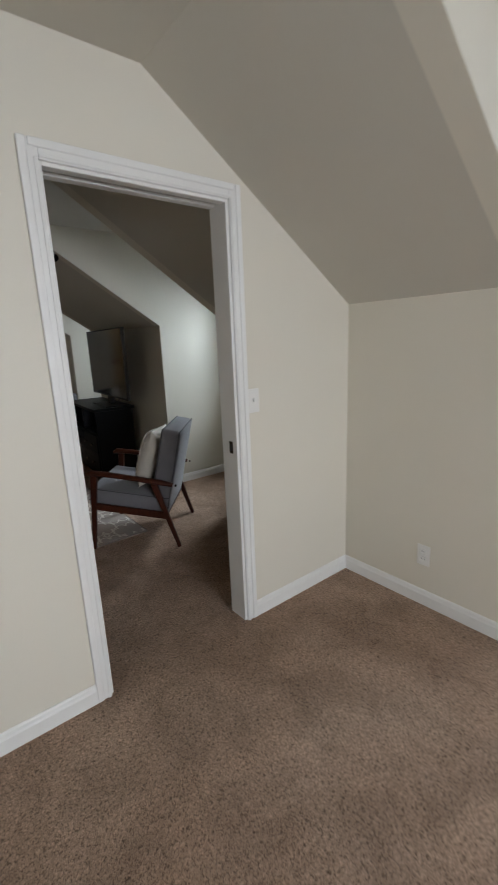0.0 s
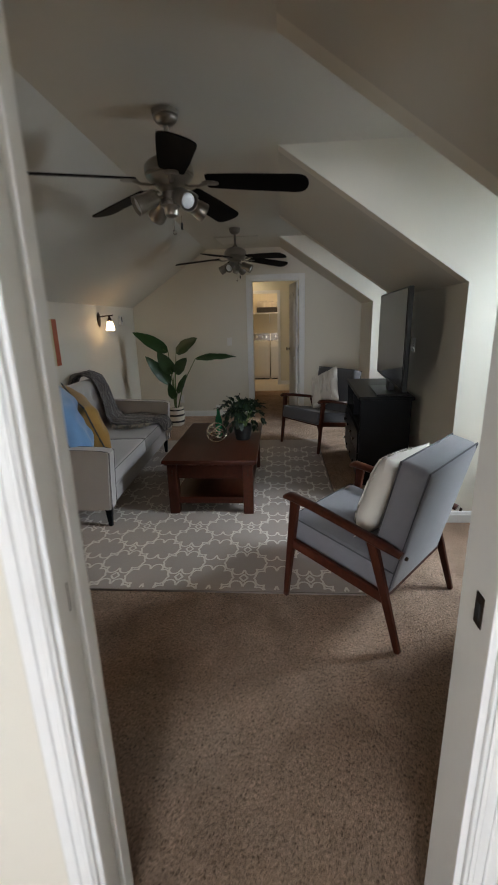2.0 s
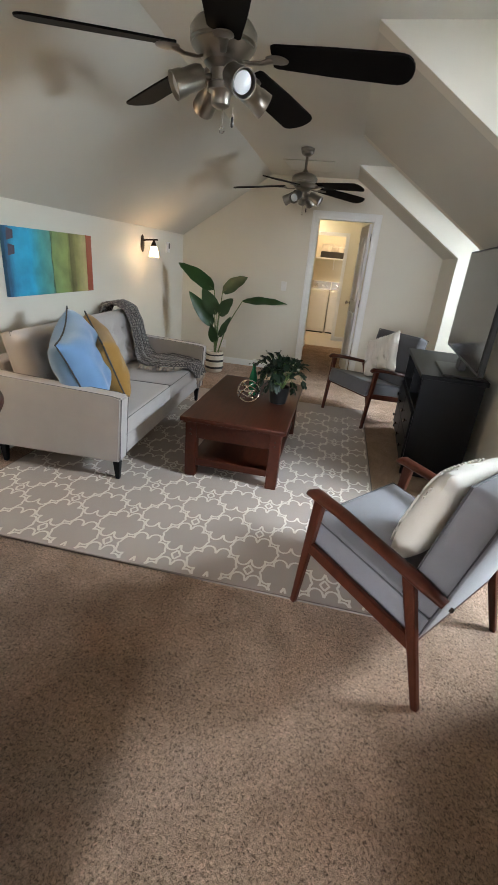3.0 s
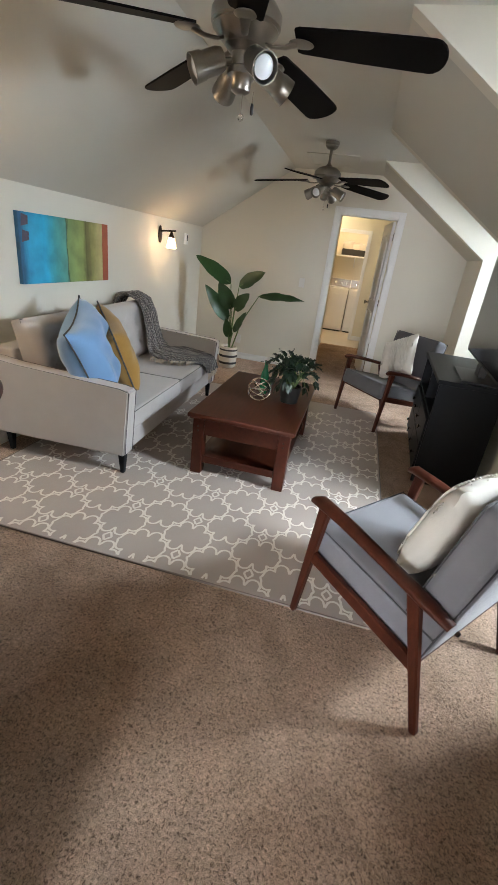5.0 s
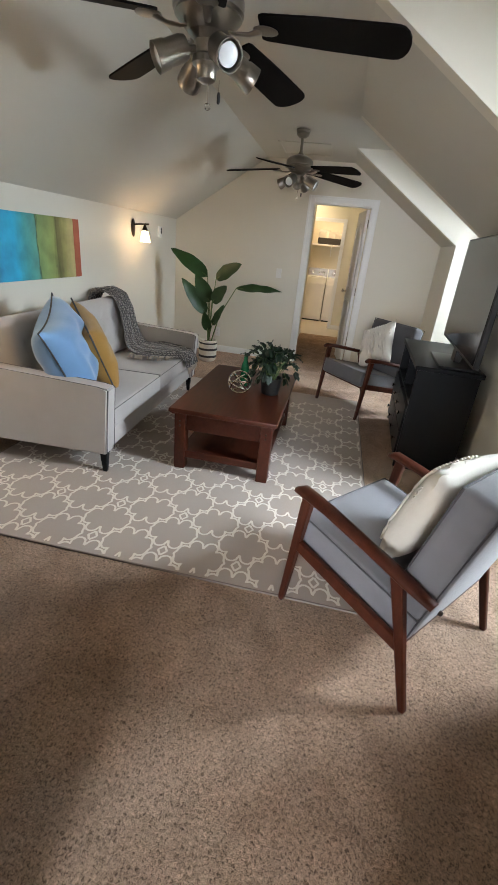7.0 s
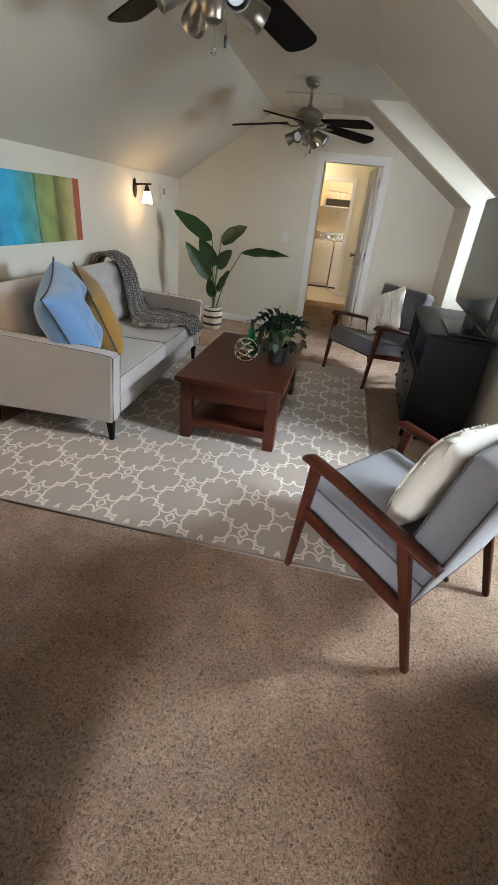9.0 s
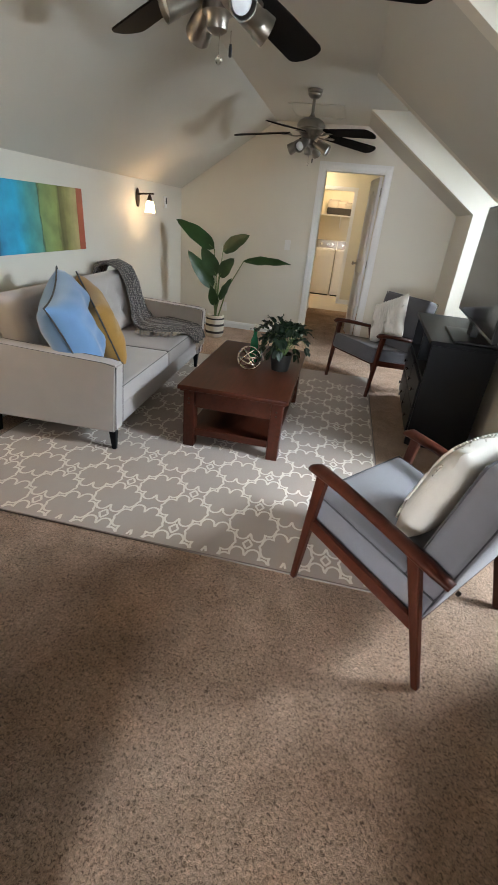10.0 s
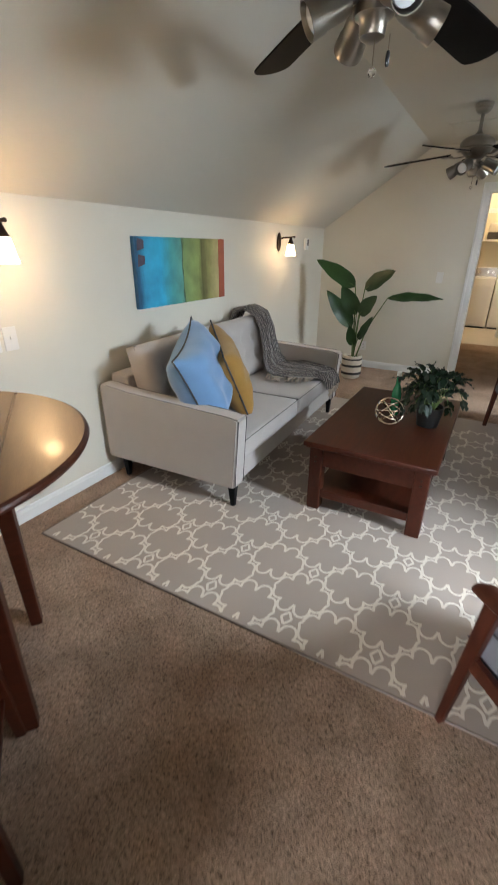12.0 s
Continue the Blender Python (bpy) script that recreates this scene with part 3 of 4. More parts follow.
def armchair(m, label, cloth_seat, cloth_back, group):
    """Faces +y; the feet stand at x = +-0.32."""
    c = thing("armchair", m, label, "armchair", group)
    for s in (-1, 1):
        x = s * 0.315
        part("front_leg", beam((x, 0.315, 0), (x, 0.255, 0.565), 0.026, 0.026, 0.034, 0.046, 0.006), CHAIRWOOD, c)
        part("rear_leg", beam((x, -0.315, 0), (x, -0.165, 0.495), 0.026, 0.026, 0.032, 0.046, 0.006), CHAIRWOOD, c)
        bm = bmesh.new()
        pts = [(x, 0.318, 0.572), (x, 0.29, 0.583), (x, 0.15, 0.566), (x, -0.05, 0.528), (x, -0.22, 0.494), (x, -0.30, 0.474)]
        tube(pts, [0.022, 0.034, 0.032, 0.030, 0.032, 0.024], 12, bm, flat=0.58)
        arm = part("arm", bm, CHAIRWOOD, c, smooth=True)
        part("arm_cap", turned([(0.009, 0), (0.009, 0.008), (0.006, 0.012)], 10, None, pose(x, -0.315, 0.471, 100)), BRONZE, arm)
        part("side_rail", beam((x, 0.285, 0.335), (x, -0.235, 0.245), 0.024, 0.050, bevel=0.005), CHAIRWOOD, c)
    part("front_rail", beam((-0.30, 0.275, 0.325), (0.30, 0.275, 0.325), 0.045, 0.022, side=(0, 0, 1)), CHAIRWOOD, c)
    part("rear_rail", beam((-0.30, -0.225, 0.245), (0.30, -0.225, 0.245), 0.045, 0.022, side=(0, 0, 1)), CHAIRWOOD, c)
    seat = part("seat_cushion", box(-0.292, 0.292, -0.29, 0.285, -0.085, 0.055, 0.026, 4, pose(0, 0.035, 0.365, 9.8)), cloth_seat, c, smooth=True)
    for z in (-0.040, 0.046):
        part("piping", tube([Vector(p) for p in ((-0.289, -0.287, z), (0.289, -0.287, z), (0.289, 0.281, z), (-0.289, 0.281, z))], 0.0036, 6, closed=True), PIPING, seat).matrix_local = pose(0, 0.035, 0.365, 9.8)
    lean = pose(0, -0.25, 0.53, 13)
    back = part("back_cushion", box(-0.285, 0.285, -0.055, 0.085, -0.285, 0.335, 0.034, 4, lean), cloth_back, c, smooth=True)
    for y in (-0.046, 0.074):
        part("piping", tube([Vector(p) for p in ((-0.279, y, -0.28), (0.279, y, -0.28), (0.279, y, 0.329), (-0.279, y, 0.329))], 0.0045, 6, closed=True), PIPING, back).matrix_local = lean
    return c


def facing(x, y, dx, dy, z=0.0):
    return pose(x, y, z, 0, 0, math.degrees(math.atan2(-dx, dy)))


CH1 = facing(1.7975, 3.3745, -0.767, 0.641)
CH2 = facing(1.781, 6.255, -0.78, -0.625)
armchair(CH1, "mid-century armchair in light grey fabric with walnut frame", GREYCLOTH, GREYCLOTH, "armchairs by the rug")
armchair(CH2, "mid-century armchair in charcoal fabric with walnut frame", DARKCLOTH, DARKCLOTH, "armchairs by the rug")


def scatter_pillow(m, w, h, t, seed, label, mat, edge=None, tufts=False):
    p = thing("throw_pillow", m, label, "pillow")
    part("cover", pillow_mesh(w, h, t, seed, 22, 0.16, 0.012), mat, p, smooth=True)
    if edge:
        part("piping", tube(pillow_edge(w, h, 0.16), 0.0055, 6, closed=True), edge, p)
    if tufts:
        rnd = random.Random(seed)
        for k in range(13):
            x = -0.36 * w + k * 0.06 * w
            pts = []
            for s in range(9):
                v = -0.8 + 1.6 * s / 8
                u = 2 * x / w
                bulge = max(0.0, (1 - u ** 4) * (1 - v ** 4)) ** 0.55
                pts.append((x + rnd.uniform(-0.004, 0.004), t / 2 * bulge + 0.004, v * h / 2))
            part("stitched_ridge", tube(pts, 0.005, 5), mat, p, smooth=True)
        bm = bmesh.new()
        for k in range(60):
            a = rnd.uniform(-0.45, 0.45) * w
            z = h * 0.5 - rnd.uniform(0.04, 0.15)
            pts = [(a + 0.012 * math.cos(q * 1.3 + k), 0.03 + 0.004 * q * 0.5, z + 0.010 * math.sin(q * 1.3 + k)) for q in range(5)]
            tube(pts, 0.0035, 5, bm)
        part("tufted_loops", bm, mat, p, "shaggy cream loops along the top", smooth=True)
    return p


scatter_pillow(CH1 @ pose(0.0, -0.095, 0.625, 17, 4, 0), 0.46, 0.43, 0.135, 3, "cream tufted pillow leaning on the armchair", CREAMCLOTH, None, True)
scatter_pillow(CH2 @ pose(0.02, -0.09, 0.640, 18, 24, 0), 0.45, 0.43, 0.13, 4, "cream stitched pillow leaning on the charcoal armchair", CREAMCLOTH, None, True)


SOFA = pose(0.150, 4.035, 0, 0, 0, 2.0)


def sofa():
    """Runs along y against the knee wall and faces +x."""
    y0, y1, xb, xf = 0.0, 1.94, -0.975, 0.0
    s = thing("sofa", SOFA, "warm grey fabric sofa with tufted back and dark legs", "sofa")
    part("base", box(xb + 0.04, xf - 0.045, y0 + 0.03, y1 - 0.03, 0.15, 0.285, 0.012), SOFACLOTH, s, smooth=True)
    part("back_frame", box(xb, xb + 0.15, y0 + 0.10, y1 - 0.10, 0.16, 0.70, 0.02, 3), SOFACLOTH, s, smooth=True)
    for a, b in ((y0, y0 + 0.105), (y1 - 0.105, y1)):
        outline = [(xb, 0.155), (xf - 0.02, 0.155), (xf + 0.012, 0.59), (xf - 0.06, 0.597), (xb + 0.22, 0.630), (xb + 0.05, 0.648), (xb - 0.01, 0.652)]
        bm = prism(outline, a, b)
        bmesh.ops.bevel(bm, geom=bm.edges[:], offset=0.012, segments=2, affect="EDGES")
        arm = part("arm", bm, SOFACLOTH, s, smooth=True)
        for yy in (a + 0.004, b - 0.004):
            part("piping", tube([(xf - 0.014, yy, 0.17), (xf + 0.009, yy, 0.582), (xf - 0.05, yy, 0.597), (xb + 0.22, yy, 0.629), (xb + 0.05, yy, 0.647)], 0.0026, 6), PIPING, arm)
    mid = (y0 + y1) / 2
    for a, b in ((y0 + 0.11, mid - 0.004), (mid + 0.004, y1 - 0.11)):
        q = part("seat_cushion", box(xb + 0.18, xf - 0.015, a, b, 0.29, 0.425, 0.03, 4), SOFACLOTH, s, smooth=True)
        part("piping", tube([(xb + 0.20, a + 0.006, 0.415), (xf - 0.021, a + 0.006, 0.415), (xf - 0.021, b - 0.006, 0.415), (xb + 0.20, b - 0.006, 0.415)], 0.0024, 6), PIPING, q)
        m = pose(xb + 0.265, (a + b) / 2, 0.645, 0, -14, 0)
        hw = (b - a) / 2
        bm = bmesh.new()
        n1, n2 = 26, 16
        dots = [(u, v) for u in (-0.6, -0.2, 0.2, 0.6) for v in (-0.3, 0.3)]
        rows = []
        for i in range(n1 + 1):
            row = []
            for j in range(n2 + 1):
                u, v = 2 * i / n1 - 1, 2 * j / n2 - 1
                puff = max(0, (1 - abs(u) ** 9) * (1 - abs(v) ** 7)) ** 0.5 * 0.085
                dent = sum(0.046 * math.exp(-(((u - du) * hw) ** 2 + ((v - dv) * 0.25) ** 2) / 0.0030) for du, dv in dots)
                row.append(bm.verts.new((puff - dent, u * hw, v * 0.25)))
            rows.append(row)
        for i in range(n1):
            for j in range(n2):
                bm.faces.new((rows[i][j], rows[i + 1][j], rows[i + 1][j + 1], rows[i][j + 1]))
        rim = [rows[i][0] for i in range(n1 + 1)] + [rows[n1][j] for j in range(1, n2 + 1)] + [rows[i][n2] for i in range(n1 - 1, -1, -1)] + [rows[0][j] for j in range(n2 - 1, 0, -1)]
        rear = [bm.verts.new((-0.07, v.co.y * 0.98, v.co.z * 0.98)) for v in rim]
        for k in range(len(rim)):
            bm.faces.new((rim[k], rim[(k + 1) % len(rim)], rear[(k + 1) % len(rim)], rear[k]))
        bm.faces.new(rear)
        bmesh.ops.transform(bm, matrix=m, verts=bm.verts[:])
        bc = part("back_cushion", bm, SOFACLOTH, s, "button-tufted back cushion", smooth=True)
        for du, dv in dots:
            bb = turned([(0.001, -0.004), (0.011, -0.003), (0.013, 0.001), (0.009, 0.005), (0.002, 0.006)], 10, None, m @ pose(0.042, du * hw, dv * 0.25, 0, 90, 0))
            part("button", bb, SOFACLOTH, bc, smooth=True)
        part("piping", tube([m @ Vector((0.0, u * (hw - 0.004), v * 0.246)) for u, v in ((-1, -1), (1, -1), (1, 1), (-1, 1))], 0.0024, 6, closed=True), PIPING, bc)
    for x in (xb + 0.10, xf - 0.06):
        for y in (y0 + 0.06, y1 - 0.06):
            part("leg", beam((x, y, 0.010), (x, y, 0.155), 0.026, 0.026, 0.048, 0.048, 0.004), BLACKWOOD, s, "black tapered leg")


sofa()
scatter_pillow(SOFA @ pose(-0.40, 0.29, 0.70, 20, 14, -66), 0.60, 0.56, 0.28, 7, "blue velvet pillow with dark piping on the sofa", BLUECLOTH, PIPING)
scatter_pillow(SOFA @ pose(-0.38, 0.60, 0.675, 22, 14, -50), 0.54, 0.52, 0.19, 9, "mustard yellow pillow with dark piping", MUSTARD, PIPING)


def coffee_table():
    x0, x1, y0, y1, h = 0.445, 1.150, 4.265, 5.47, 0.45
    t = thing("coffee_table", pose(0, 0, 0.0105), "dark red-brown wooden coffee table with low shelf", "coffee table")
    part("tabletop", box(x0, x1, y0, y1, h - 0.04, h - 0.010, 0.007, 3), WOOD, t)
    part("top_moulding", box(x0 + 0.015, x1 - 0.015, y0 + 0.015, y1 - 0.015, h - 0.052, h - 0.041, 0.004), WOOD, t)
    ix0, ix1, iy0, iy1 = x0 + 0.03, x1 - 0.03, y0 + 0.035, y1 - 0.035
    for x in (ix0, ix1 - 0.075):
        for y in (iy0, iy1 - 0.075):
            leg = part("leg", box(x, x + 0.075, y, y + 0.075, 0, h - 0.053, 0.006), WOOD, t)
            for z in (0.345, 0.315):
                part("peg", turned([(0.007, 0), (0.007, 0.003), (0.004, 0.005)], 10, None, pose(x + 0.0375, y, z, 90) if y == iy0 else pose(x + 0.0375, y + 0.075, z, -90)), BRONZE, leg)
    for args in ((ix0 + 0.076, ix1 - 0.076, iy0 + 0.012, iy0 + 0.034), (ix0 + 0.076, ix1 - 0.076, iy1 - 0.034, iy1 - 0.012), (ix0 + 0.012, ix0 + 0.034, iy0 + 0.076, iy1 - 0.076), (ix1 - 0.034, ix1 - 0.012, iy0 + 0.076, iy1 - 0.076)):
        part("apron", box(*args, 0.285, h - 0.053, 0.003), WOOD, t)
    part("shelf", box(ix0 + 0.02, ix1 - 0.02, iy0 + 0.02, iy1 - 0.02, 0.095, 0.12, 0.004), WOOD, t)
    part("shelf_rail", box(ix0 + 0.076, ix1 - 0.076, iy0 + 0.008, iy0 + 0.019, 0.085, 0.135, 0.003), WOOD, t)


coffee_table()


def media_stand():
    """Black drawer cabinet along the knee wall, front towards -x."""
    m = pose(2.068, 5.445, 0, 0, 0, -3.2)
    c = thing("media_stand", m, "black painted media cabinet with open cubbies and drawers", "cabinet")
    L, D, h = 1.14, 0.385, 0.795
    part("top", box(-0.06, D, -L / 2, L / 2, h - 0.03, h, 0.005), BLACKWOOD, c)
    for y in (-L / 2 + 0.01, L / 2 - 0.035):
        part("side_panel", box(-0.045, D - 0.02, y, y + 0.025, 0.02, h - 0.031, 0.003), BLACKWOOD, c)
    part("back_panel", box(D - 0.03, D - 0.015, -L / 2 + 0.036, L / 2 - 0.036, 0.06, h - 0.031), BLACKWOOD, c)
    part("bottom_panel", box(-0.04, D - 0.031, -L / 2 + 0.036, L / 2 - 0.036, 0.06, 0.085), BLACKWOOD, c)
    part("shelf", box(-0.04, D - 0.031, -L / 2 + 0.036, L / 2 - 0.036, 0.50, 0.522), BLACKWOOD, c)
    part("divider", box(-0.04, D - 0.031, -0.011, 0.011, 0.523, h - 0.031), BLACKWOOD, c)
    part("plinth", box(-0.02, D - 0.04, -L / 2 + 0.036, L / 2 - 0.036, 0.005, 0.059), BLACKWOOD, c)
    for k in range(2):
        for r in range(2):
            ya, yb = -L / 2 + 0.04 + k * (L / 2 - 0.038), -0.004 + k * (L / 2 - 0.038)
            za = 0.09 + r * 0.205
            d = part("drawer", box(-0.058, -0.036, ya, yb, za, za + 0.198, 0.004), BLACKWOOD, c)
            for f in (0.25, 0.75):
                kn = turned([(0.006, 0), (0.006, 0.014), (0.014, 0.020), (0.015, 0.027), (0.008, 0.031)], 14, None, pose(-0.058, ya + (yb - ya) * f, za + 0.10, 0, -90, 0))
                part("knob", kn, CHROME, d, "round metal knob", smooth=True)


media_stand()


def television():
    t = thing("television", pose(2.262, 5.155, 0.796, 0, 0, -4.4), "large black flat television on a pedestal foot", "television")
    w, h = 1.31, 0.735
    zb = 0.097
    part("bezel", box(0.0, 0.035, -w / 2, w / 2, zb, zb + h, 0.006), BLACKPLASTIC, t)
    part("screen", box(-0.004, -0.0005, -w / 2 + 0.014, w / 2 - 0.014, zb + 0.02, zb + h - 0.014, 0.001), SCREEN, t, "dark glossy screen")
    part("rear_housing", box(0.036, 0.075, -0.36, 0.36, zb + 0.06, zb + 0.5, 0.012), BLACKPLASTIC, t)
    part("neck", box(0.0, 0.05, -0.06, 0.06, 0.014, zb - 0.001, 0.005), BLACKPLASTIC, t)
    part("foot", box(-0.12, 0.14, -0.26, 0.26, 0.0, 0.014, 0.005), BLACKPLASTIC, t)


television()


def ceiling_fan(x, y, turn):
    f = thing("ceiling_fan", pose(x, y, H, 0, 0, 0), "brushed nickel ceiling fan with five dark blades", "ceiling fan", "ceiling fans over the living room")
    part("canopy", turned([(0.050, -0.001), (0.064, -0.006), (0.062, -0.028), (0.056, -0.032), (0.058, -0.040), (0.050, -0.052), (0.034, -0.066), (0.016, -0.070)], 28), NICKEL, f, smooth=True)
    part("downrod", turned([(0.013, -0.068), (0.013, -0.165), (0.020, -0.180), (0.036, -0.200)], 16), NICKEL, f, smooth=True)
    part("motor_housing", turned([(0.030, -0.195), (0.070, -0.205), (0.106, -0.224), (0.122, -0.246), (0.122, -0.278), (0.114, -0.284), (0.116, -0.291), (0.096, -0.310), (0.070, -0.335)], 36), NICKEL, f, smooth=True)
    part("switch_housing", turned([(0.070, -0.334), (0.060, -0.345), (0.044, -0.355), (0.044, -0.392), (0.052, -0.398), (0.052, -0.418), (0.038, -0.428), (0.034, -0.460), (0.018, -0.470)], 28), NICKEL, f, smooth=True)
    for k in range(5):
        a = turn + 72 * k
        m = pose(0, 0, -0.308, 0, 4.5, a)
        ir = bmesh.new()
        tube([m @ Vector(p) for p in ((0.05, 0, -0.005), (0.10, 0, -0.016), (0.15, 0, -0.014), (0.19, 0, 0.0))], [0.011, 0.012, 0.014, 0.020], 8, ir, flat=0.4)
        bmesh.ops.create_uvsphere(ir, u_segments=14, v_segments=8, radius=1, matrix=m @ pose(0.205, 0, 0.0) @ Matrix.Diagonal((0.045, 0.038, 0.006, 1)))
        part("blade_iron", ir, NICKEL, f, smooth=True)
        bm = bmesh.new()
        out = [(0.185, -0.050), (0.20, -0.058), (0.40, -0.070), (0.60, -0.075)]
        for q in range(9):
            ang = -90 + 180 * q / 8
            out.append((0.640 + 0.050 * math.cos(radians(ang)), 0.075 * math.sin(radians(ang))))
        out += [(0.60, 0.075), (0.40, 0.070), (0.20, 0.058), (0.185, 0.050)]
        lo = [bm.verts.new((p, q, 0)) for p, q in out]
        hi = [bm.verts.new((p, q, 0.007)) for p, q in out]
        bm.faces.new(lo[::-1])
        bm.faces.new(hi)
        for i in range(len(out)):
            j = (i + 1) % len(out)
            bm.faces.new((lo[i], lo[j], hi[j], hi[i]))
        bmesh.ops.transform(bm, matrix=m @ pose(0, 0, 0.006, -13, 0, 0), verts=bm.verts[:])
        part("blade", bm, BLADE, f, "dark stained fan blade")
    for a in (turn + 35, turn + 131, turn + 215, turn + 314):
        base = pose(0, 0, -0.380, 0, 0, a)
        head = base @ pose(0.088, 0, -0.008, 0, 116, 0) @ Matrix.Scale(0.84, 4)
        arm = part("lamp_arm", tube([base @ Vector((0.04, 0, 0)), base @ Vector((0.065, 0, -0.005)), base @ Vector((0.085, 0, -0.015))], 0.011, 10), NICKEL, f, smooth=True)
        sp = part("spot_head", turned([(0.012, -0.024), (0.040, -0.016), (0.047, 0.005), (0.047, 0.070), (0.051, 0.074), (0.055, 0.122), (0.051, 0.122), (0.045, 0.078), (0.036, 0.058)], 24, None, head), NICKEL, f, smooth=True)
        part("bulb", turned([(0.012, 0.058), (0.030, 0.076), (0.042, 0.095), (0.040, 0.107), (0.024, 0.114), (0.002, 0.116)], 20, None, head), BULB, sp, "unlit reflector bulb", smooth=True)
    for dx, dy, ln in ((0.012, -0.01, 0.075), (0.045, 0.015, 0.035)):
        ch = bmesh.new()
        tube([(dx, dy, -0.455), (dx, dy, -0.455 - ln)], 0.0016, 6, ch)
        c = part("pull_chain", ch, CHROME, f)
        bo = bmesh.new()
        if ln > 0.05:
            bmesh.ops.create_uvsphere(bo, u_segments=14, v_segments=8, radius=0.012, matrix=pose(dx, dy, -0.465 - ln))
        else:
            turned([(0.004, 0.0), (0.006, -0.01), (0.006, -0.03), (0.003, -0.035)], 10, bo, pose(dx, dy, -0.455 - ln))
        part("fob", bo, GLASS if ln > 0.05 else BLACKPLASTIC, c, smooth=True)


ceiling_fan(0.785, 3.71, -2)
ceiling_fan(0.835, 6.46, 34)


def painting_material():
    """Vertical colour fields: blue, teal, green, olive, ochre, with a red stripe."""
    m = bpy.data.materials.new("painted_canvas")
    m.use_nodes = True
    n, l = m.node_tree.nodes, m.node_tree.links
    b = n["Principled BSDF"]
    b.inputs["Roughness"].default_value = 0.55
    co = n.new("ShaderNodeTexCoord")
    sep = n.new("ShaderNodeSeparateXYZ")
    l.new(co.outputs["Object"], sep.inputs[0])
    mp = n.new("ShaderNodeMapping")
    mp.inputs["Scale"].default_value = (1, 14, 2.2)
    l.new(co.outputs["Object"], mp.inputs[0])
    nz = n.new("ShaderNodeTexNoise")
    nz.inputs["Scale"].default_value, nz.inputs["Detail"].default_value, nz.inputs["Roughness"].default_value = 1.6, 6, 0.7
    l.new(mp.outputs[0], nz.inputs["Vector"])
    wob = n.new("ShaderNodeMath")
    wob.operation = "MULTIPLY_ADD"
    wob.inputs[1].default_value, wob.inputs[2].default_value = 0.10, -0.05
    l.new(nz.outputs[0], wob.inputs[0])
    pos = n.new("ShaderNodeMath")
    pos.operation = "MULTIPLY_ADD"
    pos.inputs[1].default_value = 1 / 1.015
    l.new(sep.outputs["Y"], pos.inputs[0])
    add = n.new("ShaderNodeMath")
    add.operation = "ADD"
    add.inputs[1].default_value = 0.5
    l.new(wob.outputs[0], pos.inputs[2])
    l.new(pos.outputs[0], add.inputs[0])
    cr = n.new("ShaderNodeValToRGB")
    stops = ((0.0, (0.02, 0.10, 0.20)), (0.06, (0.03, 0.32, 0.55)), (0.22, (0.02, 0.38, 0.62)), (0.34, (0.05, 0.30, 0.33)), (0.455, (0.10, 0.33, 0.27)), (0.468, (0.03, 0.07, 0.03)), (0.48, (0.20, 0.30, 0.11)), (0.66, (0.24, 0.30, 0.09)), (0.70, (0.10, 0.09, 0.02)), (0.80, (0.28, 0.27, 0.09)), (0.89, (0.45, 0.38, 0.17)))
    el = cr.color_ramp.elements
    el[0].position, el[0].color = stops[0][0], (*stops[0][1], 1)
    el[1].position, el[1].color = stops[1][0], (*stops[1][1], 1)
    for p, c in stops[2:]:
        e = el.new(p)
        e.color = (*c, 1)
    l.new(add.outputs[0], cr.inputs[0])
    nz2 = n.new("ShaderNodeTexNoise")
    nz2.inputs["Scale"].default_value, nz2.inputs["Detail"].default_value = 9, 5
    l.new(co.outputs["Object"], nz2.inputs["Vector"])
    mul = n.new("ShaderNodeMix")
    mul.data_type, mul.blend_type = "RGBA", "OVERLAY"
    mul.inputs["Factor"].default_value = 0.55
    l.new(cr.outputs[0], mul.inputs["A"])
    l.new(nz2.outputs[0], mul.inputs["B"])
    l.new(mul.outputs["Result"], b.inputs["Base Color"])
    return m


CANVAS = painting_material()
REDPAINT = material("brick_red_paint", (0.36, 0.075, 0.030), 0.55, vary=0.25, scale=10, fine=80, bump=0.1)
RUSTPAINT = material("rust_paint", (0.09, 0.07, 0.10), 0.55, vary=0.4, scale=25, fine=120, bump=0.1)


def painting():
    w, h = 1.045, 0.441
    p = thing("canvas_painting", pose(XL + 0.001, 4.952, 1.270), "abstract canvas of blue, green and red fields", "painting")
    part("canvas", box(0, 0.030, -w / 2, w / 2 - 0.085, -h / 2, h / 2, 0.003), CANVAS, p)
    part("red_field", box(0, 0.0302, w / 2 - 0.085, w / 2, -h / 2, h / 2, 0.003), REDPAINT, p, "brick red painted stripe")
    for z in (0.17, 0.075):
        part("rust_patch", plate([(0.0304, -w / 2 + 0.02, z - 0.035), (0.0304, -w / 2 + 0.085, z - 0.02), (0.0304, -w / 2 + 0.09, z + 0.03), (0.0304, -w / 2 + 0.03, z + 0.04)], 0.0006, (1, 0, 0)), RUSTPAINT, p, "rust coloured paint patch")


painting()


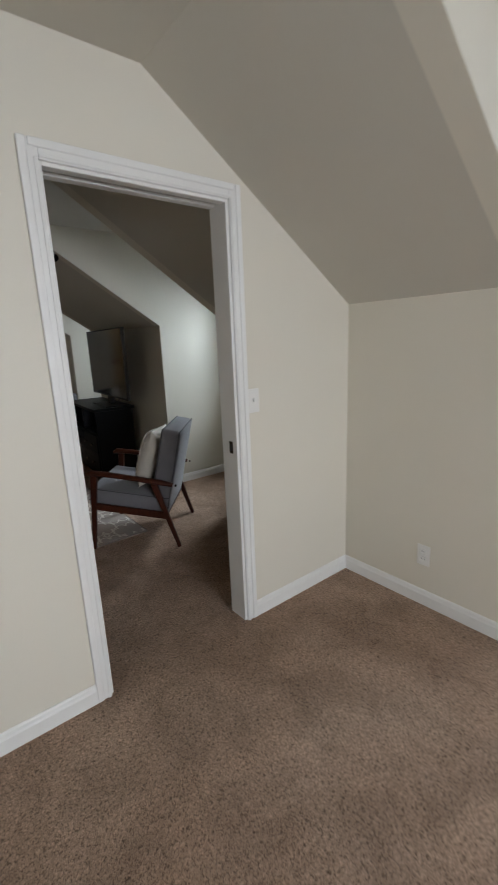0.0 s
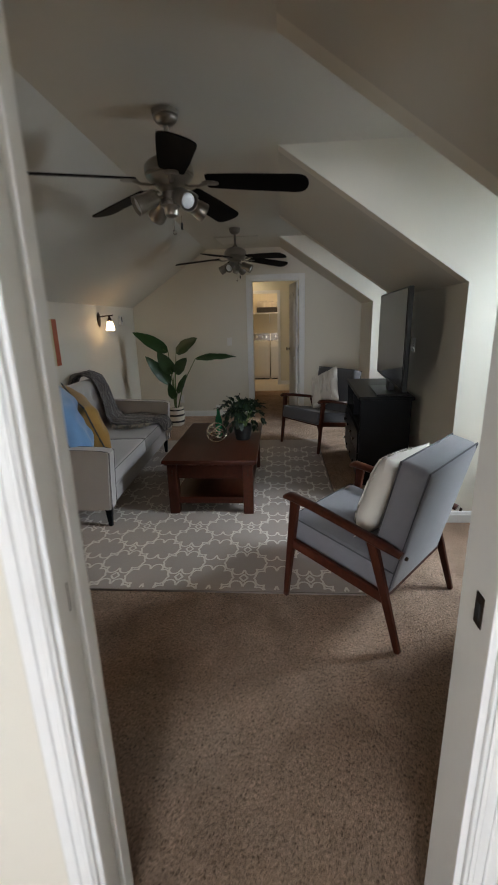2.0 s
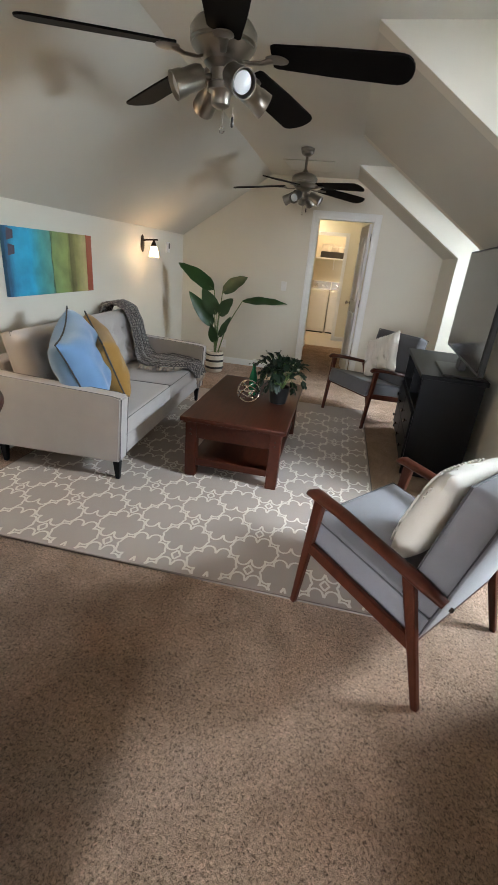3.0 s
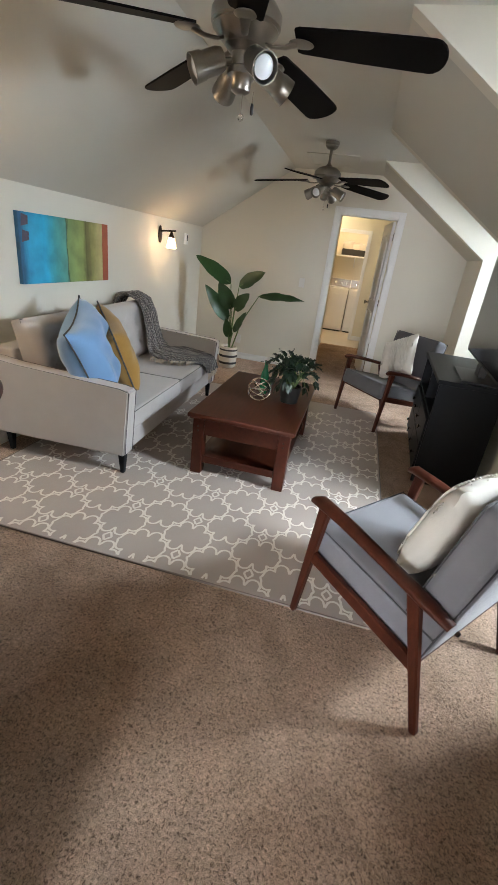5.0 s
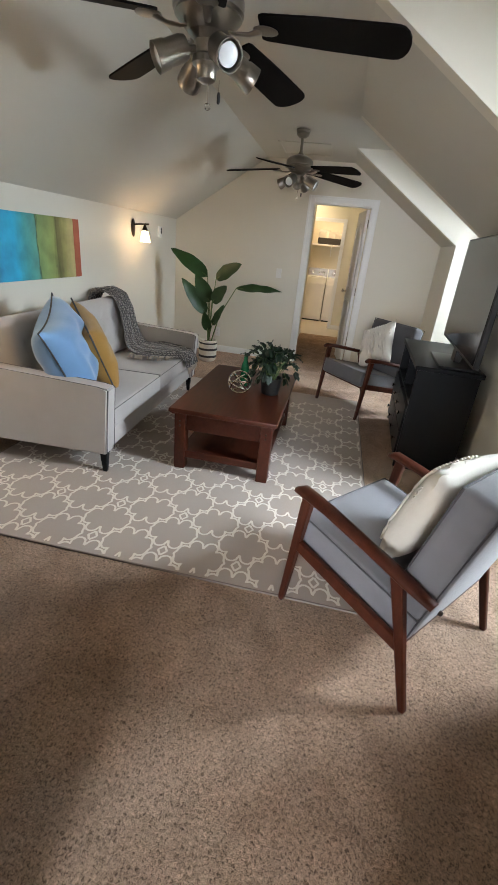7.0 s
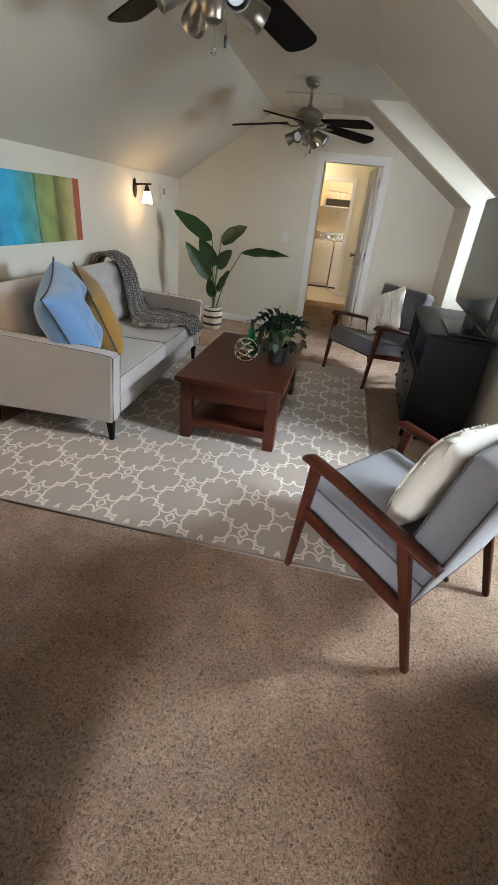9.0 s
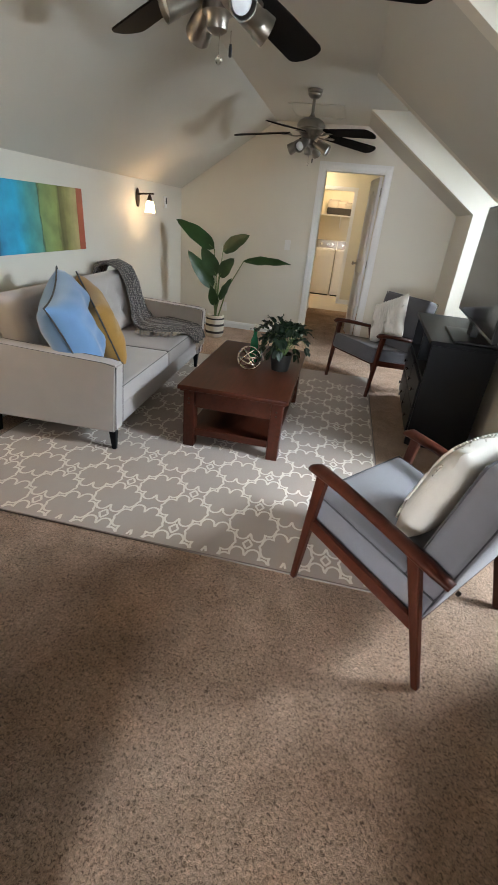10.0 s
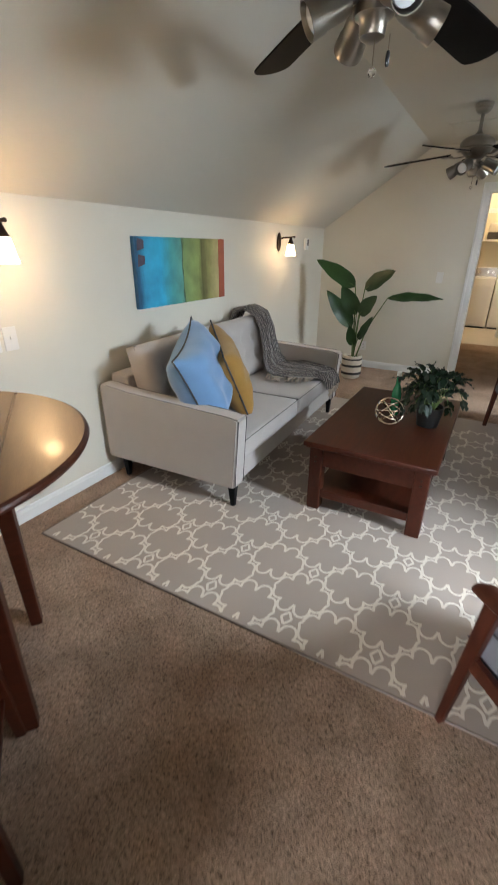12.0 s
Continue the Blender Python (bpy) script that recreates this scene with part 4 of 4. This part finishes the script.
def sconce(y, power):
    s = thing("wall_sconce", pose(XL, y, 1.485), "bronze wall sconce with lit frosted glass shade", "wall lamp", "wall sconces")
    pl = bmesh.new()
    bmesh.ops.create_uvsphere(pl, u_segments=20, v_segments=10, radius=1, matrix=pose(0.010, 0, 0) @ Matrix.Diagonal((0.012, 0.042, 0.088, 1)))
    part("back_plate", pl, BRONZE, s, smooth=True)
    part("arm", tube([(0.012, 0, 0.03), (0.06, 0, 0.038), (0.17, 0, 0.045), (0.185, 0, 0.045)], [0.010, 0.009, 0.008, 0.010], 10), BRONZE, s, smooth=True)
    part("socket", turned([(0.010, 0.036), (0.014, 0.024), (0.024, 0.000), (0.034, -0.022)], 18, None, pose(0.14, 0, 0)), BRONZE, s, smooth=True)
    part("shade", turned([(0.031, -0.018), (0.036, -0.040), (0.050, -0.115), (0.054, -0.128), (0.050, -0.128), (0.046, -0.112), (0.030, -0.030)], 22, None, pose(0.14, 0, 0)), FROST, s, "glowing frosted glass bell shade", smooth=True)
    point_light("sconce_bulb", (XL + 0.205, y, 1.405), power, WARM, 0.045)


sconce(6.55, 3.6)
sconce(3.50, 5.5)


def wall_plate(m, label, kind):
    """A plate lying in x and z, facing -y."""
    p = thing("light_switch" if kind == "switch" else "power_outlet", m, label, "switch" if kind == "switch" else "outlet")
    part("plate", box(-0.036, 0.036, -0.006, 0, -0.058, 0.058, 0.0025), WHITEPLASTIC, p)
    if kind == "switch":
        part("toggle", box(-0.005, 0.005, -0.016, -0.0061, -0.004, 0.014, 0.002), WHITEPLASTIC, p)
    else:
        for z in (-0.021, 0.021):
            f = part("socket_face", box(-0.017, 0.017, -0.0085, -0.0061, z - 0.014, z + 0.014, 0.004), WHITEPLASTIC, p)
            for x in (-0.006, 0.006):
                part("slot", box(x - 0.001, x + 0.001, -0.0090, -0.0086, z - 0.004, z + 0.006), DARKSLOT, f)


wall_plate(pose(1.775, YD0, 1.163), "white toggle switch plate beside the doorway", "switch")
wall_plate(pose(0.571, YF, 1.132), "white switch plate by the hall door", "switch")
wall_plate(pose(-0.212, YF, 0.275), "white outlet low on the far wall", "outlet")
wall_plate(pose(XR, 1.415, 0.288, 0, 0, -90), "white outlet low on the knee wall", "outlet")
wall_plate(pose(XL, 3.43, 1.005, 0, 0, 90), "white switch plate under the sconce", "switch")
wall_plate(pose(XL, 3.52, 1.005, 0, 0, 90), "white switch plate under the sconce", "switch")
for dy in (-0.09, 0.0, 0.09):
    wall_plate(pose(XR, 5.32 + dy, 1.187, 0, 0, -90), "white cable outlet plate behind the television", "outlet")
part_cable = thing("tv_cable", pose(0, 0, 0), "black cable looping from wall plate to television", "cable")
part("cord", tube([(XR - 0.008, 5.32, 1.18), (XR - 0.05, 5.31, 1.16), (XR - 0.07, 5.27, 1.07), (XR - 0.06, 5.20, 0.95), (XR - 0.07, 5.22, 0.86), (2.40, 5.25, 0.803)], 0.006, 8), BLACKPLASTIC, part_cable, smooth=True)

t = thing("thermostat", pose(XL, 7.265, 1.475), "small white thermostat on the knee wall", "thermostat")
part("case", box(0, 0.025, -0.04, 0.04, -0.06, 0.06, 0.005), WHITEPLASTIC, t)
part("display", box(0.0252, 0.027, -0.002, 0.030, -0.02, 0.045), DARKSLOT, t)

hatch = thing("ceiling_hatch", pose(0.80, 7.24, H), "white attic hatch panel in the ceiling", "hatch", kind="structure")
part("panel", box(-0.25, 0.25, -0.27, 0.27, -0.004, -0.0005, 0.001), CEIL, hatch)
for a, b, c, d in ((-0.27, 0.27, -0.29, -0.27), (-0.27, 0.27, 0.27, 0.29), (-0.27, -0.25, -0.27, 0.27), (0.25, 0.27, -0.27, 0.27)):
    part("trim", box(a, b, c, d, -0.008, -0.0005, 0.002), CEIL, hatch)


def blade_leaf(base, tip, width, droop, normal, fold=0.25, n=12, bm=None):
    """A long leaf from base to tip with a raised fold along its rib."""
    bm = bm or bmesh.new()
    base, tip, nor = Vector(base), Vector(tip), Vector(normal).normalized()
    along = tip - base
    side = along.cross(nor).normalized()
    nor = side.cross(along).normalized()
    rows = []
    for i in range(n + 1):
        u = i / n
        w = width / 2 * (math.sin(math.pi * min(1, u ** 0.72)) ** 0.75 if 0 < u < 1 else 0.0) + 0.002
        c = base + along * u + Vector((0, 0, -droop)) * (u * u - u * 0.3) + nor * 0.0
        rip = 0.006 * math.sin(u * 17 + width * 90)
        rows.append([bm.verts.new(c + side * w * k + nor * (abs(k) * w * fold + rip * k)) for k in (-1, -0.5, 0, 0.5, 1)])
    for a, b in zip(rows, rows[1:]):
        for k in range(4):
            bm.faces.new((a[k], a[k + 1], b[k + 1], b[k]))
    return bm


def potted_palm():
    X, Y = -0.32, 7.33
    p = thing("potted_plant", pose(-0.17, 7.25, 0), "tall broad-leaved plant in a striped woven basket", "plant")
    R = [(0.085, 0.002), (0.105, 0.02), (0.116, 0.10), (0.116, 0.19), (0.108, 0.27), (0.100, 0.275), (0.098, 0.235)]
    bk = part("basket", turned(R, 32), BASKET, p, "cream woven basket", smooth=True)
    for z0, z1, r in ((0.055, 0.085, 0.1165), (0.145, 0.175, 0.1185), (0.225, 0.245, 0.1155)):
        bm = turned([(r - 0.006, z0), (r + 0.001, z0 + 0.002), (r + 0.001, z1 - 0.002), (r - 0.006, z1)], 32)
        part("dark_band", bm, BASKETDARK, bk, "black woven band", smooth=True)
    part("soil", turned([(0.02, 0.225), (0.097, 0.232), (0.02, 0.236)], 20), SOIL, p)
    specs = (((-0.363, 7.30, 1.113), (-0.831, 7.18, 1.435), 0.155, 0.03, (0.4, -1, 0.7)),
             ((-0.249, 7.30, 1.098), (0.102, 7.22, 1.336), 0.150, 0.03, (-0.3, -1, 0.5)),
             ((0.053, 7.20, 1.019), (0.656, 7.12, 1.075), 0.105, 0.04, (0, -0.8, 1)),
             ((-0.359, 7.30, 0.639), (-0.67, 7.16, 1.074), 0.145, 0.0, (0.6, -1, 0.3)),
             ((-0.319, 7.30, 0.80), (-0.512, 7.24, 1.13), 0.150, 0.0, (0.3, -1, 0.2)),
             ((-0.287, 7.30, 0.80), (-0.075, 7.22, 1.035), 0.140, 0.0, (-0.2, -1, 0.3)),
             ((-0.27, 7.30, 0.50), (-0.086, 7.20, 0.805), 0.085, 0.0, (-0.5, -1, 0.2)),
             ((-0.32, 7.28, 0.42), (-0.36, 7.20, 0.68), 0.095, 0.0, (0.2, -1, 0)))
    for base, tip, w, droop, nor in specs:
        b = (Vector(base) - Vector((X, Y, 0))) * 0.93
        e = (Vector(tip) - Vector((X, Y, 0))) * 0.93
        foot = Vector((b.x * 0.10, b.y * 0.10, 0.232))
        mid = foot.lerp(b, 0.5) + Vector((-b.x * 0.12, 0, 0.02))
        part("stem", tube([foot, foot.lerp(mid, 0.6), mid, mid.lerp(b, 0.6), b, b.lerp(e, 0.15)], [0.009, 0.008, 0.0075, 0.006, 0.005, 0.003], 8), STEM, p, smooth=True)
        part("leaf", blade_leaf(b, e, w * 1.22, droop, nor, 0.16), LEAF, p, "glossy dark green leaf", smooth=True)


potted_palm()


def throw():
    th = thing("throw_blanket", SOFA @ pose(0, -4.20, 0), "grey knitted throw with cream fringe over the sofa", "blanket")
    path = [(-0.945, 5.87, 0.66), (-0.935, 5.87, 0.80), (-0.89, 5.87, 0.905), (-0.79, 5.87, 0.935), (-0.68, 5.87, 0.89), (-0.62, 5.86, 0.78), (-0.585, 5.85, 0.64), (-0.55, 5.83, 0.52), (-0.49, 5.81, 0.462), (-0.38, 5.77, 0.452), (-0.27, 5.77, 0.450), (-0.17, 5.78, 0.449), (-0.09, 5.80, 0.447), (-0.02, 5.83, 0.437), (0.012, 5.85, 0.40), (0.024, 5.86, 0.345)]
    wid = [0.20, 0.20, 0.20, 0.21, 0.22, 0.23, 0.26, 0.32, 0.40, 0.44, 0.42, 0.36, 0.30, 0.26, 0.24, 0.22]
    n, sub = 22, 4
    pts, ws = [], []
    for i in range(len(path) - 1):
        for s in range(sub):
            f = s / sub
            pts.append(Vector(path[i]).lerp(Vector(path[i + 1]), f))
            ws.append(wid[i] * (1 - f) + wid[i + 1] * f)
    pts.append(Vector(path[-1]))
    ws.append(wid[-1])
    bm = bmesh.new()
    rows = []
    for i, (c, w) in enumerate(zip(pts, ws)):
        row = []
        d = (pts[min(i + 1, len(pts) - 1)] - pts[max(i - 1, 0)]).normalized()
        up = Vector((0, 1, 0)).cross(d).normalized() * -1
        if up.x < -0.2 and i > 12:
            up = -up
        for j in range(n + 1):
            u = 2 * j / n - 1
            fold = 0.014 * math.sin(u * 9 + i * 0.13) + 0.008 * math.sin(u * 21 + i * 0.3) + 0.008 * noise.noise(Vector((u * 3, i * 0.2, 0)))
            row.append(bm.verts.new(c + Vector((0, 1, 0)) * u * w * 0.62 + up * (0.020 + fold)))
        rows.append(row)
    for a, b in zip(rows, rows[1:]):
        for j in range(n):
            bm.faces.new((a[j], a[j + 1], b[j + 1], b[j]))
    bmesh.ops.recalc_face_normals(bm, faces=bm.faces)
    bmesh.ops.solidify(bm, geom=bm.faces[:], thickness=0.008)
    part("knit", bm, THROW, th, smooth=True)
    rnd = random.Random(5)
    for k in range(46):
        if k < 26:
            i = 34 + k * 0.62
            c, w = pts[int(i)], ws[int(i)]
            a = c + Vector((0, -w * 0.60, 0.012))
            b = a + Vector((rnd.uniform(-0.02, 0.03), -0.06 - rnd.uniform(0, 0.02), -0.004))
            floor_z = 0.432 if a.x < -0.02 else a.z - 0.05
            mid = a.lerp(b, 0.5) + Vector((0, 0, 0.008))
            b.z = min(b.z, max(floor_z, b.z - 0.01))
        else:
            u = (k - 26) / 19 * 2 - 1
            c, w = pts[-1], ws[-1]
            a = c + Vector((0.012, u * w * 0.6, 0))
            b = a + Vector((rnd.uniform(-0.004, 0.01), rnd.uniform(-0.012, 0.012), -0.055))
            mid = a.lerp(b, 0.5) + Vector((0.006, 0, 0))
        part("tassel", tube([a, mid, b], [0.005, 0.0045, 0.0055], 5), FRINGE, th, "cream fringe tassel", smooth=True)


throw()
TOP = 0.4507


def wire_ball():
    g = thing("wire_orb", pose(0.795, 4.76, TOP), "pale gold wire orb ornament on the coffee table", "ornament")
    for k, (a, b, r) in enumerate(((90, 0, 0.082), (55, 0, 0.082), (55, 120, 0.082), (55, 240, 0.082), (20, 60, 0.080), (20, 200, 0.080))):
        m = pose(0, 0, 0.084) @ pose(0, 0, 0, 0, 0, b) @ pose(0, 0, 0, a)
        part("ring", tube([m @ Vector((r * math.cos(2 * math.pi * i / 28), r * math.sin(2 * math.pi * i / 28), 0)) for i in range(28)], 0.0038, 6, closed=True), GOLDWIRE, g, smooth=True)


wire_ball()
bt = thing("glass_bottle", pose(0.785, 4.96, TOP), "green glass water bottle with a pale cap", "bottle")
part("bottle_body", turned([(0.026, 0.0), (0.031, 0.006), (0.031, 0.135), (0.026, 0.165), (0.014, 0.200), (0.0125, 0.252)], 24), GREENGLASS, bt, smooth=True)
part("cap", turned([(0.0145, 0.250), (0.0150, 0.254), (0.0150, 0.276), (0.013, 0.279)], 20), WHITEPLASTIC, bt, "pale screw cap", smooth=True)


def trailing_plant():
    p = thing("trailing_plant", pose(1.005, 4.86, TOP), "bushy trailing green plant in a black pot", "plant")
    part("pot", turned([(0.055, 0.0), (0.062, 0.004), (0.078, 0.11), (0.080, 0.125), (0.074, 0.125), (0.070, 0.105)], 24), POTDARK, p, smooth=True)
    part("soil", turned([(0.01, 0.098), (0.071, 0.104), (0.01, 0.108)], 16), SOIL, p)
    rnd = random.Random(11)
    for k in range(34):
        a = rnd.uniform(0, 2 * math.pi)
        reach = rnd.uniform(0.04, 0.155)
        rise = rnd.uniform(0.06, 0.16) * (1.3 - reach * 2)
        trail = reach > 0.10 and rnd.random() < 0.7
        pts = [Vector((0.02 * math.cos(a), 0.02 * math.sin(a), 0.10))]
        for s in range(1, 6):
            f = s / 5
            z = 0.11 + rise * math.sin(f * math.pi * 0.62) * 1.3 - (0.22 * max(0, f - 0.5) if trail else 0)
            pts.append(Vector(((0.02 + reach * f) * math.cos(a + 0.3 * f), (0.02 + reach * f) * math.sin(a + 0.3 * f), max(0.012, z))))
        part("stem", tube(pts, [0.003, 0.0028, 0.0026, 0.0022, 0.002, 0.0015], 5), STEM, p)
        bm = bmesh.new()
        for s in (2, 3, 4, 5):
            for w in (-1, 1):
                d = (pts[s] - pts[s - 1]).normalized()
                out = (d + Vector((-d.y, d.x, 0)) * w * 0.9 + Vector((0, 0, rnd.uniform(-0.35, 0.25)))).normalized()
                ln = rnd.uniform(0.045, 0.075)
                e = pts[s] + out * ln
                e.z = max(e.z, 0.006)
                blade_leaf(pts[s], e, rnd.uniform(0.026, 0.040), 0.012, (rnd.uniform(-0.4, 0.4), rnd.uniform(-0.4, 0.4), 1), 0.2, 5, bm)
        part("leaf_spray", bm, LEAFDARK, p, "dark green pointed leaves", smooth=True)


trailing_plant()


def pub_table():
    """Round counter-height table with a hinged leaf."""
    c = thing("round_table", pose(-0.122, 2.622, 0, 0, 0, -38), "round counter-height wooden table with a hinged leaf", "table")
    R, h = 0.53, 0.93
    for s in (1, -1):
        seam = 0.313
        pts = []
        a0 = math.asin(seam / R)
        if s > 0:
            pts = [(R * math.cos(a0 + (math.pi - 2 * a0) * i / 40), R * math.sin(a0 + (math.pi - 2 * a0) * i / 40)) for i in range(41)]
        else:
            pts = [(R * math.cos(a0 - 0.004 - (math.pi + 2 * a0 - 0.008) * i / 60), R * math.sin(a0 - 0.004 - (math.pi + 2 * a0 - 0.008) * i / 60)) for i in range(61)]
        bm = bmesh.new()
        lo = [bm.verts.new((x, y, h - 0.024)) for x, y in pts]
        hi = [bm.verts.new((x, y, h)) for x, y in pts]
        bm.faces.new(lo[::-1])
        bm.faces.new(hi)
        for i in range(len(pts)):
            j = (i + 1) % len(pts)
            bm.faces.new((lo[i], lo[j], hi[j], hi[i]))
        bmesh.ops.bevel(bm, geom=[e for e in bm.edges if abs(e.verts[0].co.z - e.verts[1].co.z) < 1e-6], offset=0.0045, segments=2, affect="EDGES")
        top = part("tabletop" if s < 0 else "drop_leaf", bm, TABLEGOLD, c)
        rim_pts = [Vector((x * 1.001, y * 1.001, h - 0.013)) for x, y in pts]
        part("dark_edge", tube(rim_pts, 0.0125, 8, flat=0.95), WOOD, top, "dark rounded table edge")
    for x in (-0.205, 0.205):
        for y in (-0.215, 0.215):
            leg = part("leg", beam((x * 1.12, y * 1.03, 0), (x, y, h - 0.025), 0.045, 0.045, 0.062, 0.062, 0.005), WOOD, c, "dark red-brown square leg")
    for y in (-0.215, 0.215):
        part("apron", box(-0.174, 0.174, y - 0.011, y + 0.011, h - 0.105, h - 0.025, 0.003), WOOD, c)
    for x in (-0.205, 0.205):
        part("apron", box(x - 0.011, x + 0.011, -0.184, 0.184, h - 0.105, h - 0.025, 0.003), WOOD, c)
    part("stretcher", beam((-0.19, -0.215, 0.30), (0.19, -0.215, 0.30), 0.03, 0.022, side=(0, 0, 1)), WOOD, c)


pub_table()


def stool():
    c = thing("counter_stool", pose(0.23, 2.350, 0, 0, 0, -36), "dark wooden counter stool with a black padded seat", "stool")
    for x in (-0.165, 0.165):
        for y in (-0.165, 0.165):
            part("leg", beam((x * 1.18, y * 1.18, 0), (x, y, 0.57), 0.032, 0.032, 0.042, 0.042, 0.004), WOOD, c)
    for y in (-0.18, 0.18):
        part("stretcher", beam((-0.165, y, 0.20), (0.165, y, 0.20), 0.028, 0.02, side=(0, 0, 1)), WOOD, c)
    for x in (-0.182, 0.182):
        part("stretcher", beam((x, -0.16, 0.26), (x, 0.16, 0.26), 0.028, 0.02, side=(0, 0, 1)), WOOD, c)
    part("seat_frame", box(-0.19, 0.19, -0.19, 0.19, 0.57, 0.60, 0.005), WOOD, c)
    part("seat_pad", box(-0.195, 0.195, -0.195, 0.195, 0.601, 0.655, 0.022, 4), BLACKPLASTIC, c, "black leather seat pad", smooth=True)


stool()

# ---- laundry ----


def washer(x, label):
    w = thing("washing_machine", pose(x, 12.05, 0), label, "washing machine", "laundry machines")
    part("cabinet", box(0, 0.66, 0, 0.66, 0.03, 0.93, 0.012), ENAMEL, w, smooth=True)
    part("front_panel", box(0.012, 0.648, -0.008, -0.0005, 0.10, 0.80, 0.006), ENAMEL, w)
    part("toe_kick", box(0.02, 0.64, 0.02, 0.6, 0.0, 0.029), DARKSLOT, w)
    part("lid", box(0.05, 0.61, 0.02, 0.47, 0.931, 0.948, 0.006), ENAMEL, w)
    bm = prism([(0, 0)] * 0 or [(0.0, 0.931), (0.66, 0.931), (0.66, 1.10), (0.0, 1.10)], 0.50, 0.655)
    pn = part("control_panel", bm, NICKEL, w, "grey control panel")
    for kx in (0.12, 0.33, 0.48, 0.58):
        part("dial", turned([(0.030, 0), (0.030, 0.008), (0.022, 0.024)], 18, None, pose(kx, 0.499, 1.02, 90)), CHROME, pn, "round control dial", smooth=True)


washer(0.405, "white top-loading washing machine with grey panel")
washer(1.085, "white dryer with grey control panel")
sh = thing("wall_shelf", pose(0, 0, 0), "white laundry shelf on brackets", "shelf")
part("board", box(-0.4, 1.9, 12.60, 12.95, 1.585, 1.61, 0.004), TRIM, sh)
for x in (0.35, 1.05):
    part("bracket", beam((x, 12.945, 1.365), (x, 12.65, 1.583), 0.02, 0.02), TRIM, sh)
bs = thing("laundry_basket", pose(1.0, 12.77, 1.611), "dark woven basket on the laundry shelf", "basket")
part("basket_body", box(-0.27, 0.27, -0.14, 0.14, 0, 0.13, 0.02), BASKETDARK, bs)
for x, z, r in ((-0.13, 0.22, 0.14), (0.03, 0.21, 0.13), (0.16, 0.20, 0.12)):
    tw = thing("folded_towel", pose(1.0 + x, 12.77, 1.611 + z - 0.03, 0, 0, 20 * x * 10), "rolled cream towel in the basket", "towel")
    part("roll", pillow_mesh(2 * r, 1.5 * r, 1.6 * r, int(x * 100), 10, 0.05), CREAMCLOTH, tw, smooth=True)
